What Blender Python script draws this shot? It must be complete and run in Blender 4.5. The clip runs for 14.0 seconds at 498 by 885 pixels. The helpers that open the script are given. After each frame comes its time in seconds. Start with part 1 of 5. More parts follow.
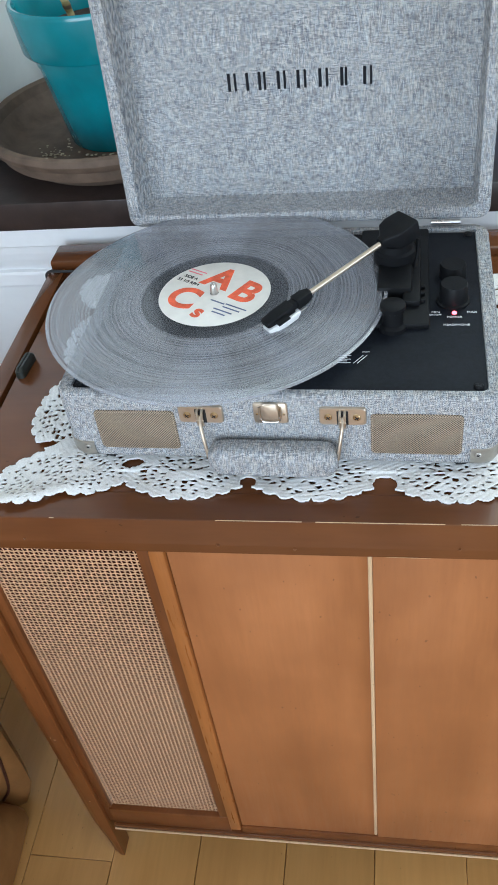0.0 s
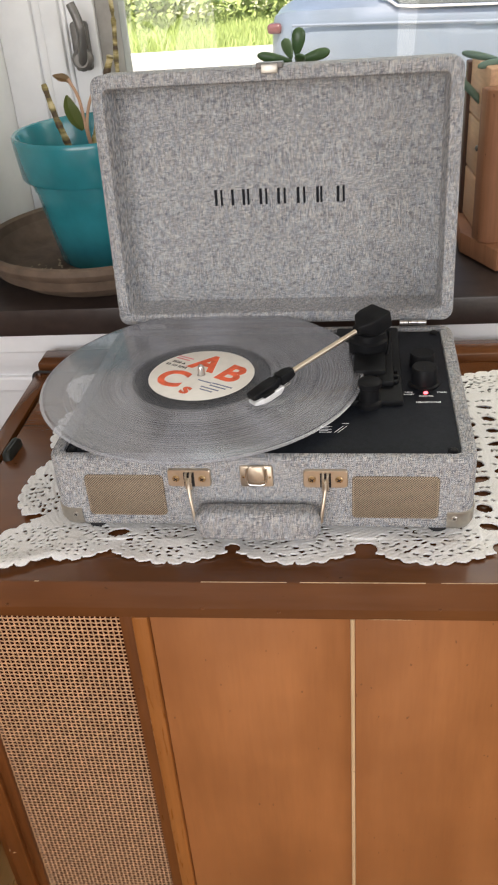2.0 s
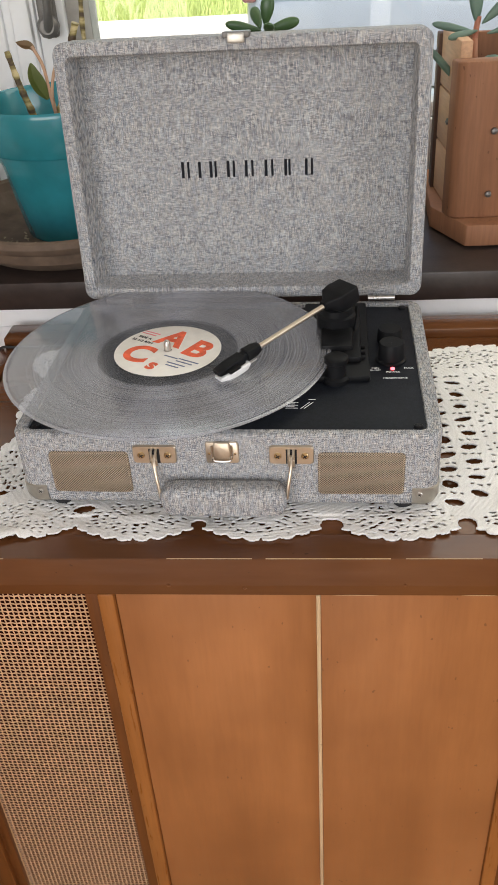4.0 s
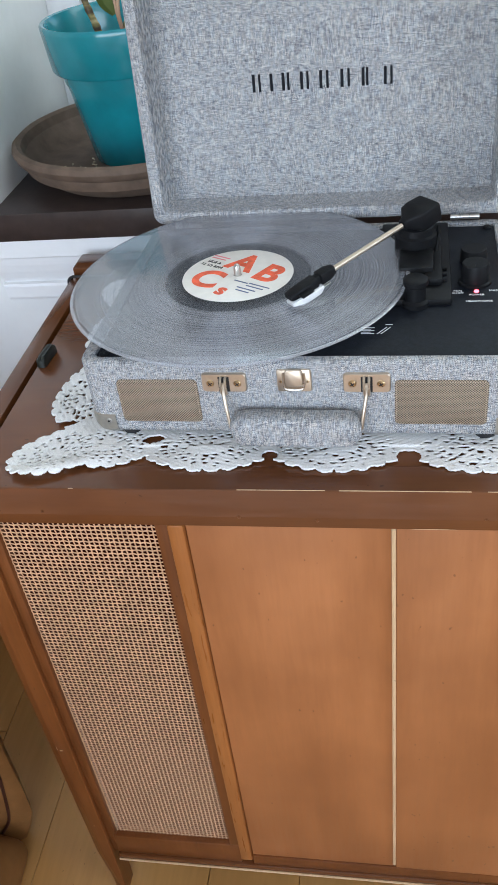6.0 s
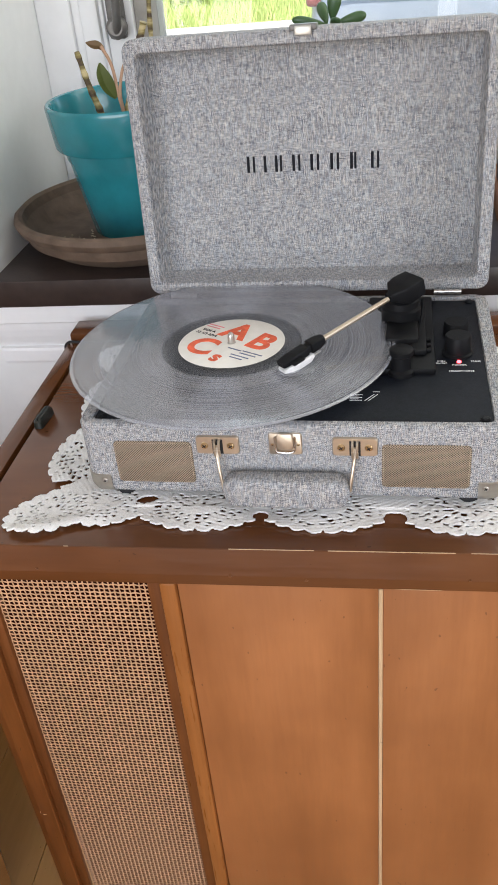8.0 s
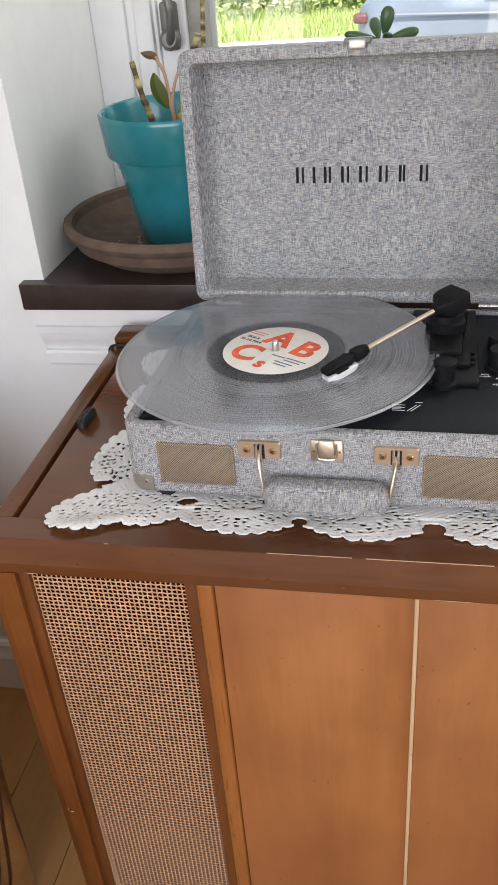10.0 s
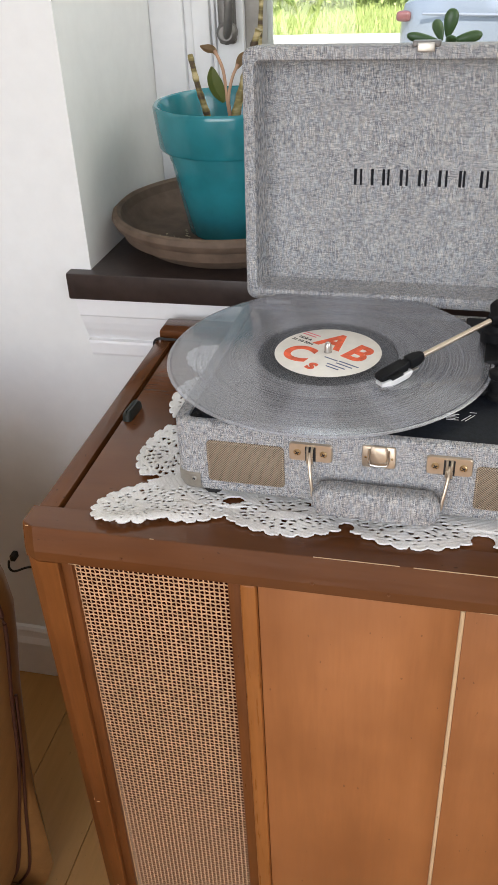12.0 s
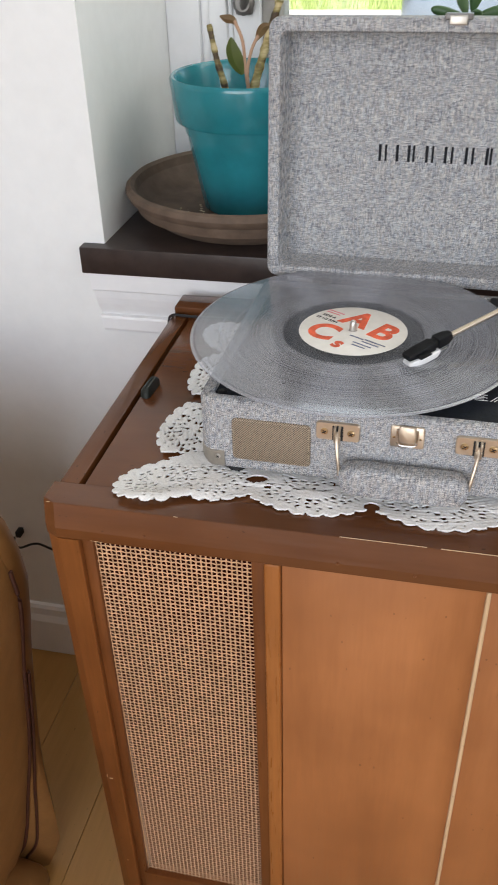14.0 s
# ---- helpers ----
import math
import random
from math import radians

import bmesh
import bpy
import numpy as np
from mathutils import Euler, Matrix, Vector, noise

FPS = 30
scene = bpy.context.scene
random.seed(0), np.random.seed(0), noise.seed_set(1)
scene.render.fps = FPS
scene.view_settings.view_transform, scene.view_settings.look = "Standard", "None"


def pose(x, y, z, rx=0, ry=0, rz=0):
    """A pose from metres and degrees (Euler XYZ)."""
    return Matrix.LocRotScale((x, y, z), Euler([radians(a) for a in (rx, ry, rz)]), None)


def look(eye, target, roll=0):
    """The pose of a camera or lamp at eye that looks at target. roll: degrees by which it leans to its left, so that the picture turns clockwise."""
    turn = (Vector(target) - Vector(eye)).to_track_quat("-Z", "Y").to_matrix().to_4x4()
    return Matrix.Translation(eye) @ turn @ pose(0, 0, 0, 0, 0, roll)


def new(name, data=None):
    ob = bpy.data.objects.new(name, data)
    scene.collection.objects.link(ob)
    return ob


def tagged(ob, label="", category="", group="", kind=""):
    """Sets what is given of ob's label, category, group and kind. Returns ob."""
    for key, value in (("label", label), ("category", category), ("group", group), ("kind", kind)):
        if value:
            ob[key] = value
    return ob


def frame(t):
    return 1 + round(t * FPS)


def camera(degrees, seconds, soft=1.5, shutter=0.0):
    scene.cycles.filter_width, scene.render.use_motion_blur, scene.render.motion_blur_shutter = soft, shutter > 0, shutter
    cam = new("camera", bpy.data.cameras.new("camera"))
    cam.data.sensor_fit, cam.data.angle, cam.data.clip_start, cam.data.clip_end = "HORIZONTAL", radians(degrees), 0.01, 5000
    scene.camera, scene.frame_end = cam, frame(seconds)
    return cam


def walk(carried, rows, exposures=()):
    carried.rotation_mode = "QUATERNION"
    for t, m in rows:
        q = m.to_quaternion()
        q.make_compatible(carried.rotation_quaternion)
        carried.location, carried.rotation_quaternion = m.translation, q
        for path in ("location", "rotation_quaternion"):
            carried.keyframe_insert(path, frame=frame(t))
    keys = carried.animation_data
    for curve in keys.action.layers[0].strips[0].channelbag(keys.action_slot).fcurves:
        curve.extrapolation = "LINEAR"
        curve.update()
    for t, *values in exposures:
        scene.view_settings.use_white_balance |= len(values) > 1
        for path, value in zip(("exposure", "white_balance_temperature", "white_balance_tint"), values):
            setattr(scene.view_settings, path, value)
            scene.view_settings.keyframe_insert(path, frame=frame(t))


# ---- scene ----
cam = camera(32.74, 14.0, shutter=0.5)
PATH = [
    (0, (0.0152, -0.4351, 1.2193), (-0.1480, 0.2795, 0.5392), -8.68),
    (0.5, (0.0174, -0.4235, 1.2111), (-0.1434, 0.3041, 0.5442), -8.30),
    (1, (0.0224, -0.4505, 1.1950), (-0.1339, 0.3285, 0.5878), -7.48),
    (1.5, (0.0098, -0.4899, 1.1743), (-0.1284, 0.3270, 0.6143), -6.10),
    (2, (-0.0064, -0.5137, 1.1727), (-0.1161, 0.3284, 0.6447), -4.63),
    (2.5, (-0.0082, -0.5152, 1.1697), (-0.0858, 0.3394, 0.6561), -3.43),
    (2.7, (-0.0047, -0.5158, 1.1721), (-0.0794, 0.3346, 0.6514), -3.38),
    (4.8, (0.0048, -0.5016, 1.1677), (-0.1015, 0.3106, 0.5942), -4.69),
    (5, (0.0059, -0.4994, 1.1648), (-0.1124, 0.3059, 0.5838), -5.03),
    (5.5, (0.0024, -0.4935, 1.1538), (-0.1409, 0.2961, 0.5572), -6.20),
    (6, (0.0009, -0.4919, 1.1497), (-0.1688, 0.2845, 0.5428), -7.59),
    (6.5, (0.0019, -0.4832, 1.1491), (-0.1726, 0.2978, 0.5495), -7.88),
    (7, (0.0041, -0.4890, 1.1510), (-0.1665, 0.3063, 0.5694), -7.55),
    (7.2, (0.0026, -0.4949, 1.1546), (-0.1598, 0.3078, 0.5808), -7.24),
    (9.3, (-0.0196, -0.5270, 1.1644), (-0.1793, 0.3112, 0.6428), -4.31),
    (9.5, (-0.0242, -0.5218, 1.1652), (-0.1930, 0.3106, 0.6373), -4.69),
    (10, (-0.0098, -0.5251, 1.1600), (-0.1967, 0.3025, 0.6306), -4.91),
    (10.5, (-0.0143, -0.5208, 1.1592), (-0.2139, 0.3013, 0.6260), -4.80),
    (11, (-0.0210, -0.5195, 1.1608), (-0.2291, 0.3008, 0.6280), -4.31),
    (11.5, (-0.0339, -0.5260, 1.1660), (-0.2432, 0.2943, 0.6337), -3.52),
    (12, (-0.0382, -0.5246, 1.1652), (-0.2452, 0.2949, 0.6307), -2.91),
    (12.5, (-0.0475, -0.5273, 1.1627), (-0.2460, 0.2946, 0.6289), -2.39),
    (13, (-0.0474, -0.5340, 1.1637), (-0.2376, 0.2881, 0.6270), -2.06),
    (13.5, (-0.0527, -0.5311, 1.1637), (-0.2391, 0.2876, 0.6207), -1.84),
    (14, (-0.0692, -0.5255, 1.1611), (-0.2626, 0.2834, 0.6060), -1.76),
]
EXPOSURES = [(0.0, 1.41, 5700, 6), (0.5, 1.46, 5550, 6), (1.0, 1.38, 6140, 11), (1.5, 1.27, 6640, 15), (2.0, 1.12, 7140, 17), (2.5, 1.02, 7340, 18),
             (2.7, 1.02, 7340, 18), (4.8, 1.24, 6890, 14), (5.5, 1.33, 6490, 12), (6.0, 1.41, 5840, 10), (6.5, 1.43, 6040, 11), (7.0, 1.41, 6340, 13), (9.5, 1.23, 6700, 17), (11.0, 1.23, 6710, 17),
             (12.5, 1.23, 6770, 15), (14.0, 1.23, 6640, 15)]
walk(cam, [(t, look(eye, target, roll)) for t, eye, target, roll in PATH], EXPOSURES)

# ---- light ----
SUN_ELEVATION, SUN_ROTATION = 52.0, 200.0
world = bpy.data.worlds.new("daylight")
world.use_nodes = True
scene.world = world
sky = world.node_tree.nodes.new("ShaderNodeTexSky")
sky.sky_type = "NISHITA"
sky.sun_disc = False
sky.sun_elevation = radians(SUN_ELEVATION)
sky.sun_rotation = radians(SUN_ROTATION)
background = world.node_tree.nodes["Background"]
world.node_tree.links.new(sky.outputs["Color"], background.inputs["Color"])
background.inputs["Strength"].default_value = 0.15


def lamp(name, kind, m, energy, colour, **settings):
    data = bpy.data.lights.new(name, kind)
    data.energy, data.color = energy, colour
    if kind == "SUN":
        data.angle = radians(0.5)
    else:
        data.shape, data.size, data.size_y = "RECTANGLE", settings["width"], settings["height"]
    ob = new(name, data)
    ob.matrix_world = m
    return ob


# the sun stands behind the house and lights the garden
lamp("sun", "SUN", look((2.0, -6.0, 8.5), (0, 0, 0)), 5.0, (1.0, 0.95, 0.86))
# area lamps as daylight: unseen east and south openings, north window's upper part
DAY = (0.90, 0.955, 1.0)
# the east fill is added; no window is known on that side
lamp("daylight_east_window", "AREA", look((2.37, -1.2, 1.60), (0.0, 0.1, 0.75)), 10.0, DAY, width=1.1, height=1.3)
# south opening, assumed behind the camera, reaches low to light the doors
lamp("daylight_south_window", "AREA", look((-0.50, -1.97, 1.20), (-0.10, 0.4, 0.55)), 15.5, DAY, width=1.8, height=1.8)
lamp("daylight_north_window", "AREA", look((0.33, 0.79, 1.60), (0.05, -0.25, 0.7)), 3.2, (0.92, 1.0, 0.90), width=1.4, height=0.62)

# ---- materials ----


class Mat:
    """A node material under construction."""

    def __init__(self, name, rough=0.5, metal=0.0, **inputs):
        self.mat = bpy.data.materials.new(name)
        self.mat.use_nodes = True
        self.tree = self.mat.node_tree
        self.bsdf = self.tree.nodes["Principled BSDF"]
        self.set("Roughness", rough)
        self.set("Metallic", metal)
        for key, value in inputs.items():
            self.set(key.replace("_", " "), value)
        self.coords = self.tree.nodes.new("ShaderNodeTexCoord")

    def node(self, kind, **inputs):
        n = self.tree.nodes.new("ShaderNode" + kind)
        for key, value in inputs.items():
            self.put(n.inputs[key.replace("_", " ")], value)
        return n

    def put(self, socket, value):
        if isinstance(value, bpy.types.NodeSocket):
            self.tree.links.new(value, socket)
        else:
            socket.default_value = value

    def set(self, key, value):
        self.put(self.bsdf.inputs[key], value)

    def place(self, scale=(1, 1, 1), space="Object"):
        m = self.node("Mapping", Vector=self.coords.outputs[space])
        m.inputs["Scale"].default_value = scale
        return m.outputs["Vector"]

    def noise(self, scale, stretch=(1, 1, 1), detail=3.0, rough=0.55, space="Object"):
        return self.node("TexNoise", Vector=self.place(stretch, space), Scale=scale, Detail=detail, Roughness=rough).outputs["Fac"]

    def ramp(self, fac, *stops):
        r = self.node("ValToRGB", Fac=fac)
        while len(r.color_ramp.elements) < len(stops):
            r.color_ramp.elements.new(0.5)
        for e, (at, colour) in zip(r.color_ramp.elements, stops):
            e.position = at
            e.color = (*colour, 1) if len(colour) == 3 else colour
        return r.outputs["Color"]

    def mix(self, fac, a, b, blend="MIX"):
        m = self.tree.nodes.new("ShaderNodeMix")
        m.data_type, m.blend_type = "RGBA", blend
        for socket, value in ((m.inputs[0], fac), (m.inputs[6], a), (m.inputs[7], b)):
            if isinstance(value, tuple) and len(value) == 3:
                value = (*value, 1)
            self.put(socket, value)
        return m.outputs[2]

    def maths(self, op, a, b=0.0, c=0.0):
        m = self.tree.nodes.new("ShaderNodeMath")
        m.operation = op
        for socket, value in zip(m.inputs, (a, b, c)):
            self.put(socket, value)
        return m.outputs[0]

    def bump(self, height, strength=0.3, distance=0.001):
        b = self.node("Bump", Height=height, Strength=strength, Distance=distance)
        self.set("Normal", b.outputs["Normal"])

    def random(self):
        return self.node("ObjectInfo").outputs["Random"]


def plain(name, colour, rough=0.5, metal=0.0, grain=60.0, vary=0.12, bump=0.1, **inputs):
    """A nearly uniform surface with slight mottling and a fine relief."""
    m = Mat(name, rough, metal, **inputs)
    fac = m.noise(grain, detail=4)
    dark = tuple(c * (1 - vary) for c in colour)
    light = tuple(min(1, c * (1 + vary)) for c in colour)
    m.set("Base Color", m.ramp(fac, (0.3, dark), (0.7, light)))
    big = m.noise(grain * 0.2)
    m.set("Roughness", m.maths("MULTIPLY_ADD", big, 0.15, rough - 0.07))
    if bump:
        m.bump(m.noise(grain * 6), bump, 0.0006)
    return m.mat


def timber(name, dark, mid, light, axis, rough=0.35, scale=1.0, coat=0.0, contrast=1.0, shine=0.3):
    """Wood with its grain along one axis, with pores, broad figure and worn spots."""
    m = Mat(name, rough, Coat_Weight=coat, Coat_Roughness=0.2, Specular_IOR_Level=shine)
    long = tuple(0.07 if n == axis else 1.0 for n in range(3))
    figure = m.noise(14 * scale, tuple(0.16 if n == axis else 1.0 for n in range(3)), 5, 0.6)
    fibre = m.noise(260 * scale, long, 4, 0.6)
    blotch = m.noise(7 * scale, detail=3)
    base = m.ramp(figure, (0.3, dark), (0.5, mid), (0.72, light))
    fine = m.ramp(fibre, (0.3, tuple(c * (1 - 0.35 * contrast) for c in mid)), (0.62, tuple(c * (1 + 0.15 * contrast) for c in mid)))
    colour = m.mix(0.45, base, fine)
    colour = m.mix(m.ramp(blotch, (0.38, (0, 0, 0)), (0.66, (0.5, 0.5, 0.5))), colour, dark)
    tone = m.maths("MULTIPLY_ADD", m.random(), 0.2, 0.9)
    tone_rgb = m.node("CombineColor", Red=tone, Green=tone, Blue=tone).outputs["Color"]
    colour = m.mix(1.0, colour, tone_rgb, "MULTIPLY")
    speck = m.ramp(m.noise(210, tuple(0.5 if n == axis else 1.0 for n in range(3)), 1.0), (0.755, (0, 0, 0)), (0.775, (1, 1, 1)))
    colour = m.mix(m.mix(0.5, (0, 0, 0), speck), colour, tuple(c * 0.35 for c in dark))
    m.set("Base Color", colour)
    m.set("Roughness", m.maths("MULTIPLY_ADD", fibre, 0.2, rough - 0.1))
    m.bump(fibre, 0.12, 0.0005)
    return m.mat


def linen_material():
    """Grey linen cloth: slubby warp and weft threads of pale, slate and beige yarn, crossing over and under."""
    m = Mat("grey_linen", 0.9)
    warp = m.noise(1800, (1.0, 0.11, 0.11), 1.5, 0.5)
    weft = m.noise(1800, (0.11, 1.0, 1.0), 1.5, 0.5)
    tint = m.noise(500, (1.0, 0.3, 0.3), 2, 0.7)
    wide = m.noise(60, detail=3)
    xyz = m.node("SeparateXYZ", Vector=m.coords.outputs["Object"])
    pitch = 2 * math.pi / 0.0020
    along = m.maths("SINE", m.maths("MULTIPLY", xyz.outputs["X"], pitch))
    rise = m.maths("SINE", m.maths("MULTIPLY", m.maths("ADD", xyz.outputs["Z"], xyz.outputs["Y"]), pitch))
    over = m.maths("MULTIPLY", along, rise)
    pick = m.ramp(m.maths("MULTIPLY_ADD", over, 0.5, 0.5), (0.42, (0, 0, 0)), (0.58, (1, 1, 1)))
    weave = m.node("Mix", Factor=pick)
    m.put(weave.inputs[2], warp)
    m.put(weave.inputs[3], weft)
    weave = m.maths("ADD", weave.outputs[0], m.maths("MULTIPLY_ADD", wide, 0.06, -0.03))
    weave = m.maths("ADD", weave, m.maths("MULTIPLY", over, 0.018))
    tone = m.ramp(weave, (0.33, (0.075, 0.08, 0.095)), (0.44, (0.21, 0.215, 0.23)), (0.53, (0.385, 0.385, 0.385)), (0.66, (0.66, 0.645, 0.62)))
    warm = m.mix(1.0, tone, (1.0, 0.96, 0.915), "MULTIPLY")
    cool = m.mix(1.0, tone, (0.91, 0.955, 1.0), "MULTIPLY")
    m.set("Base Color", m.mix(m.ramp(tint, (0.42, (0, 0, 0)), (0.58, (1, 1, 1))), warm, cool))
    m.set("Specular IOR Level", 0.2)
    m.bump(weave, 0.6, 0.0009)
    return m.mat


def record_material():
    """Clear, slightly milky vinyl with fine grooves in rings."""
    m = Mat("clear_vinyl", 0.22)
    xyz = m.node("SeparateXYZ", Vector=m.coords.outputs["Object"])
    r2 = m.maths("ADD", m.maths("MULTIPLY", xyz.outputs["X"], xyz.outputs["X"]), m.maths("MULTIPLY", xyz.outputs["Y"], xyz.outputs["Y"]))
    radius = m.maths("SQRT", r2)
    bands = m.node("TexNoise", Vector=m.node("CombineXYZ", X=radius).outputs["Vector"], Scale=620.0, Detail=2.5).outputs["Fac"]
    wide = m.node("TexNoise", Vector=m.node("CombineXYZ", X=radius).outputs["Vector"], Scale=70.0, Detail=2.0).outputs["Fac"]
    m.set("Base Color", m.ramp(bands, (0.35, (0.72, 0.73, 0.79)), (0.65, (0.82, 0.82, 0.88))))
    m.set("Specular IOR Level", 0.6)
    clear = m.node("BsdfTransparent", Color=(0.76, 0.78, 0.82, 1))
    cut = m.maths("MULTIPLY", m.maths("GREATER_THAN", radius, 0.0655), m.maths("LESS_THAN", radius, 0.1465))
    milk = m.maths("ADD", m.maths("MULTIPLY", cut, m.maths("MAXIMUM", m.maths("MULTIPLY_ADD", wide, 0.25, m.maths("MULTIPLY_ADD", bands, 0.85, RECORD_MILK)), 0.0)), 0.03)
    milk = m.maths("ADD", milk, m.maths("MULTIPLY", m.maths("GREATER_THAN", radius, 0.1480), 0.25))
    mixer = m.node("MixShader", Fac=milk)
    m.put(mixer.inputs[1], clear.outputs[0])
    m.put(mixer.inputs[2], m.bsdf.outputs[0])
    # the grooves spread reflections along the radius
    tangent = m.tree.nodes.new("ShaderNodeTangent")
    tangent.direction_type, tangent.axis = "RADIAL", "Z"
    groove = m.node("BsdfAnisotropic", Roughness=0.42, Anisotropy=0.85, Color=(0.95, 0.95, 1.0, 1), Tangent=tangent.outputs["Tangent"])
    sheen = m.node("MixShader", Fac=m.maths("MULTIPLY", cut, m.maths("MULTIPLY_ADD", wide, 0.08, 0.05)))
    m.put(sheen.inputs[1], mixer.outputs[0])
    m.put(sheen.inputs[2], groove.outputs[0])
    shine = m.node("BsdfGlossy", Roughness=0.13)
    facing = m.maths("POWER", m.node("LayerWeight", Blend=0.5).outputs["Facing"], 4.0)
    gloss = m.node("MixShader", Fac=m.maths("MULTIPLY_ADD", facing, 0.90, 0.09))
    m.put(gloss.inputs[1], sheen.outputs[0])
    m.put(gloss.inputs[2], shine.outputs[0])
    m.put(m.tree.nodes["Material Output"].inputs["Surface"], gloss.outputs[0])
    return m.mat


def mesh_material():
    """Perforated champagne-coloured steel: round holes in staggered rows."""
    m = Mat("perforated_steel", 0.55, 0.35)
    xyz = m.node("SeparateXYZ", Vector=m.coords.outputs["Object"])
    pitch = 2 * math.pi / 0.0022
    a = m.maths("SINE", m.maths("MULTIPLY", xyz.outputs["X"], pitch))
    b = m.maths("SINE", m.maths("MULTIPLY", xyz.outputs["Z"], pitch))
    hole = m.maths("MULTIPLY", a, b)
    m.set("Base Color", m.ramp(m.maths("MULTIPLY_ADD", hole, 0.5, 0.5), (0.34, (0.075, 0.06, 0.045)), (0.62, (0.42, 0.33, 0.235))))
    m.bump(hole, 0.5, 0.0006)
    return m.mat


def foliage(name, dark, light, rough=0.5, **inputs):
    m = Mat(name, rough, **inputs)
    per = m.node("NewGeometry").outputs["Random Per Island"]
    m.set("Base Color", m.mix(m.noise(20), m.ramp(per, (0.0, dark), (1.0, light)), dark))
    return m.mat


RECORD_MILK = -0.42
M = {}
M["linen"] = linen_material()
M["vinyl"] = record_material()
M["mesh"] = mesh_material()
M["walnut_x"] = timber("brown_walnut_along", (0.075, 0.024, 0.008), (0.135, 0.047, 0.0148), (0.20, 0.076, 0.025), 0, 0.22, contrast=0.25, shine=0.5)
M["walnut_y"] = timber("brown_walnut_deep", (0.075, 0.024, 0.008), (0.135, 0.047, 0.0148), (0.20, 0.076, 0.025), 1, 0.22, contrast=0.25, shine=0.5)
M["walnut_z"] = timber("brown_walnut_upright", (0.105, 0.033, 0.009), (0.19, 0.063, 0.016), (0.265, 0.094, 0.026), 2, 0.32)
# darker copy of the upright walnut, with the recess's shade in its colour
M["stile"] = timber("recess_shade_walnut", (0.085, 0.027, 0.008), (0.15, 0.049, 0.013), (0.20, 0.070, 0.020), 2, 0.32)
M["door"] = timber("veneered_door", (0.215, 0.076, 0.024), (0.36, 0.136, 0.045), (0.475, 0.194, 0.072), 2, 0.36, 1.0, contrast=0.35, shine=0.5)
M["honey"] = timber("honey_wood", (0.24, 0.082, 0.020), (0.33, 0.118, 0.030), (0.41, 0.160, 0.045), 2, 0.3)
M["pale"] = timber("pale_edge_wood", (0.50, 0.33, 0.18), (0.62, 0.43, 0.25), (0.70, 0.50, 0.31), 2, 0.45)
M["floor"] = timber("maple_laminate", (0.37, 0.18, 0.052), (0.50, 0.26, 0.080), (0.58, 0.325, 0.115), 1, 0.35, 0.5, contrast=0.5)
M["cedar"] = timber("cedar_board", (0.20, 0.085, 0.042), (0.29, 0.13, 0.067), (0.36, 0.175, 0.095), 2, 0.6)
M["cedar_pale"] = timber("pale_cedar_slat", (0.46, 0.26, 0.15), (0.58, 0.35, 0.21), (0.66, 0.42, 0.27), 1, 0.6)
M["cedar_dark"] = timber("dark_cedar_post", (0.07, 0.035, 0.024), (0.11, 0.055, 0.036), (0.15, 0.075, 0.05), 2, 0.6)
M["cane"] = plain("woven_cane", (0.58, 0.335, 0.18), 0.5, grain=150, vary=0.25)
M["cane_back"] = plain("maroon_grille_cloth", (0.030, 0.005, 0.003), 0.95, grain=200, Specular_IOR_Level=0.0)
M["black"] = plain("black_plastic", (0.0075, 0.0078, 0.0088), 0.48, grain=90, bump=0.25, Specular_IOR_Level=0.14)
M["panel"] = plain("black_deck_panel", (0.0075, 0.009, 0.013), 0.45, grain=300, vary=0.3, bump=0.25, Specular_IOR_Level=0.12)
M["platter"] = plain("dark_platter_rubber", (0.010, 0.010, 0.011), 0.7, grain=30, bump=0.0)
M["champagne"] = plain("champagne_metal", (0.56, 0.475, 0.375), 0.36, 0.85, grain=200, vary=0.06, bump=0.08)
M["brass"] = plain("brass_screw", (0.55, 0.40, 0.22), 0.3, 1.0, grain=200)
M["steel"] = plain("nickel_steel", (0.62, 0.60, 0.57), 0.28, 1.0, grain=200, vary=0.05, bump=0.05)
M["guard"] = plain("dull_nickel_guard", (0.45, 0.42, 0.37), 0.38, 0.9, grain=200, vary=0.08)
M["silver"] = plain("silver_cartridge", (0.78, 0.78, 0.77), 0.35, 0.1, grain=200)
M["ink"] = plain("dark_logo_ink", (0.018, 0.018, 0.022), 0.9, grain=400, bump=0.0, Specular_IOR_Level=0.1)
M["print"] = plain("white_print", (0.9, 0.9, 0.9), 0.6, grain=400)
M["rubber"] = plain("black_rubber", (0.015, 0.015, 0.016), 0.7, grain=100)
M["paper"] = plain("label_paper", (0.80, 0.77, 0.71), 0.6, grain=100, vary=0.05)
M["orange"] = plain("red_orange_print", (0.80, 0.125, 0.05), 0.6, grain=110, vary=0.3)
M["pink"] = plain("pink_print", (0.75, 0.22, 0.25), 0.6, grain=90)
M["blue"] = plain("dark_blue_print", (0.12, 0.14, 0.24), 0.6, grain=90)
M["lace"] = plain("ivory_cotton", (0.90, 0.885, 0.85), 0.9, grain=900, vary=0.10, bump=0.6, Specular_IOR_Level=0.15)
M["wall"] = plain("white_wall_paint", (0.80, 0.805, 0.79), 0.6, grain=40, vary=0.02, bump=0.15)
# for the unseen walls: darker than the north wall to cut bounce light
M["room"] = plain("low_bounce_beige", (0.40, 0.36, 0.31), 0.7, grain=40, vary=0.03, bump=0.15)
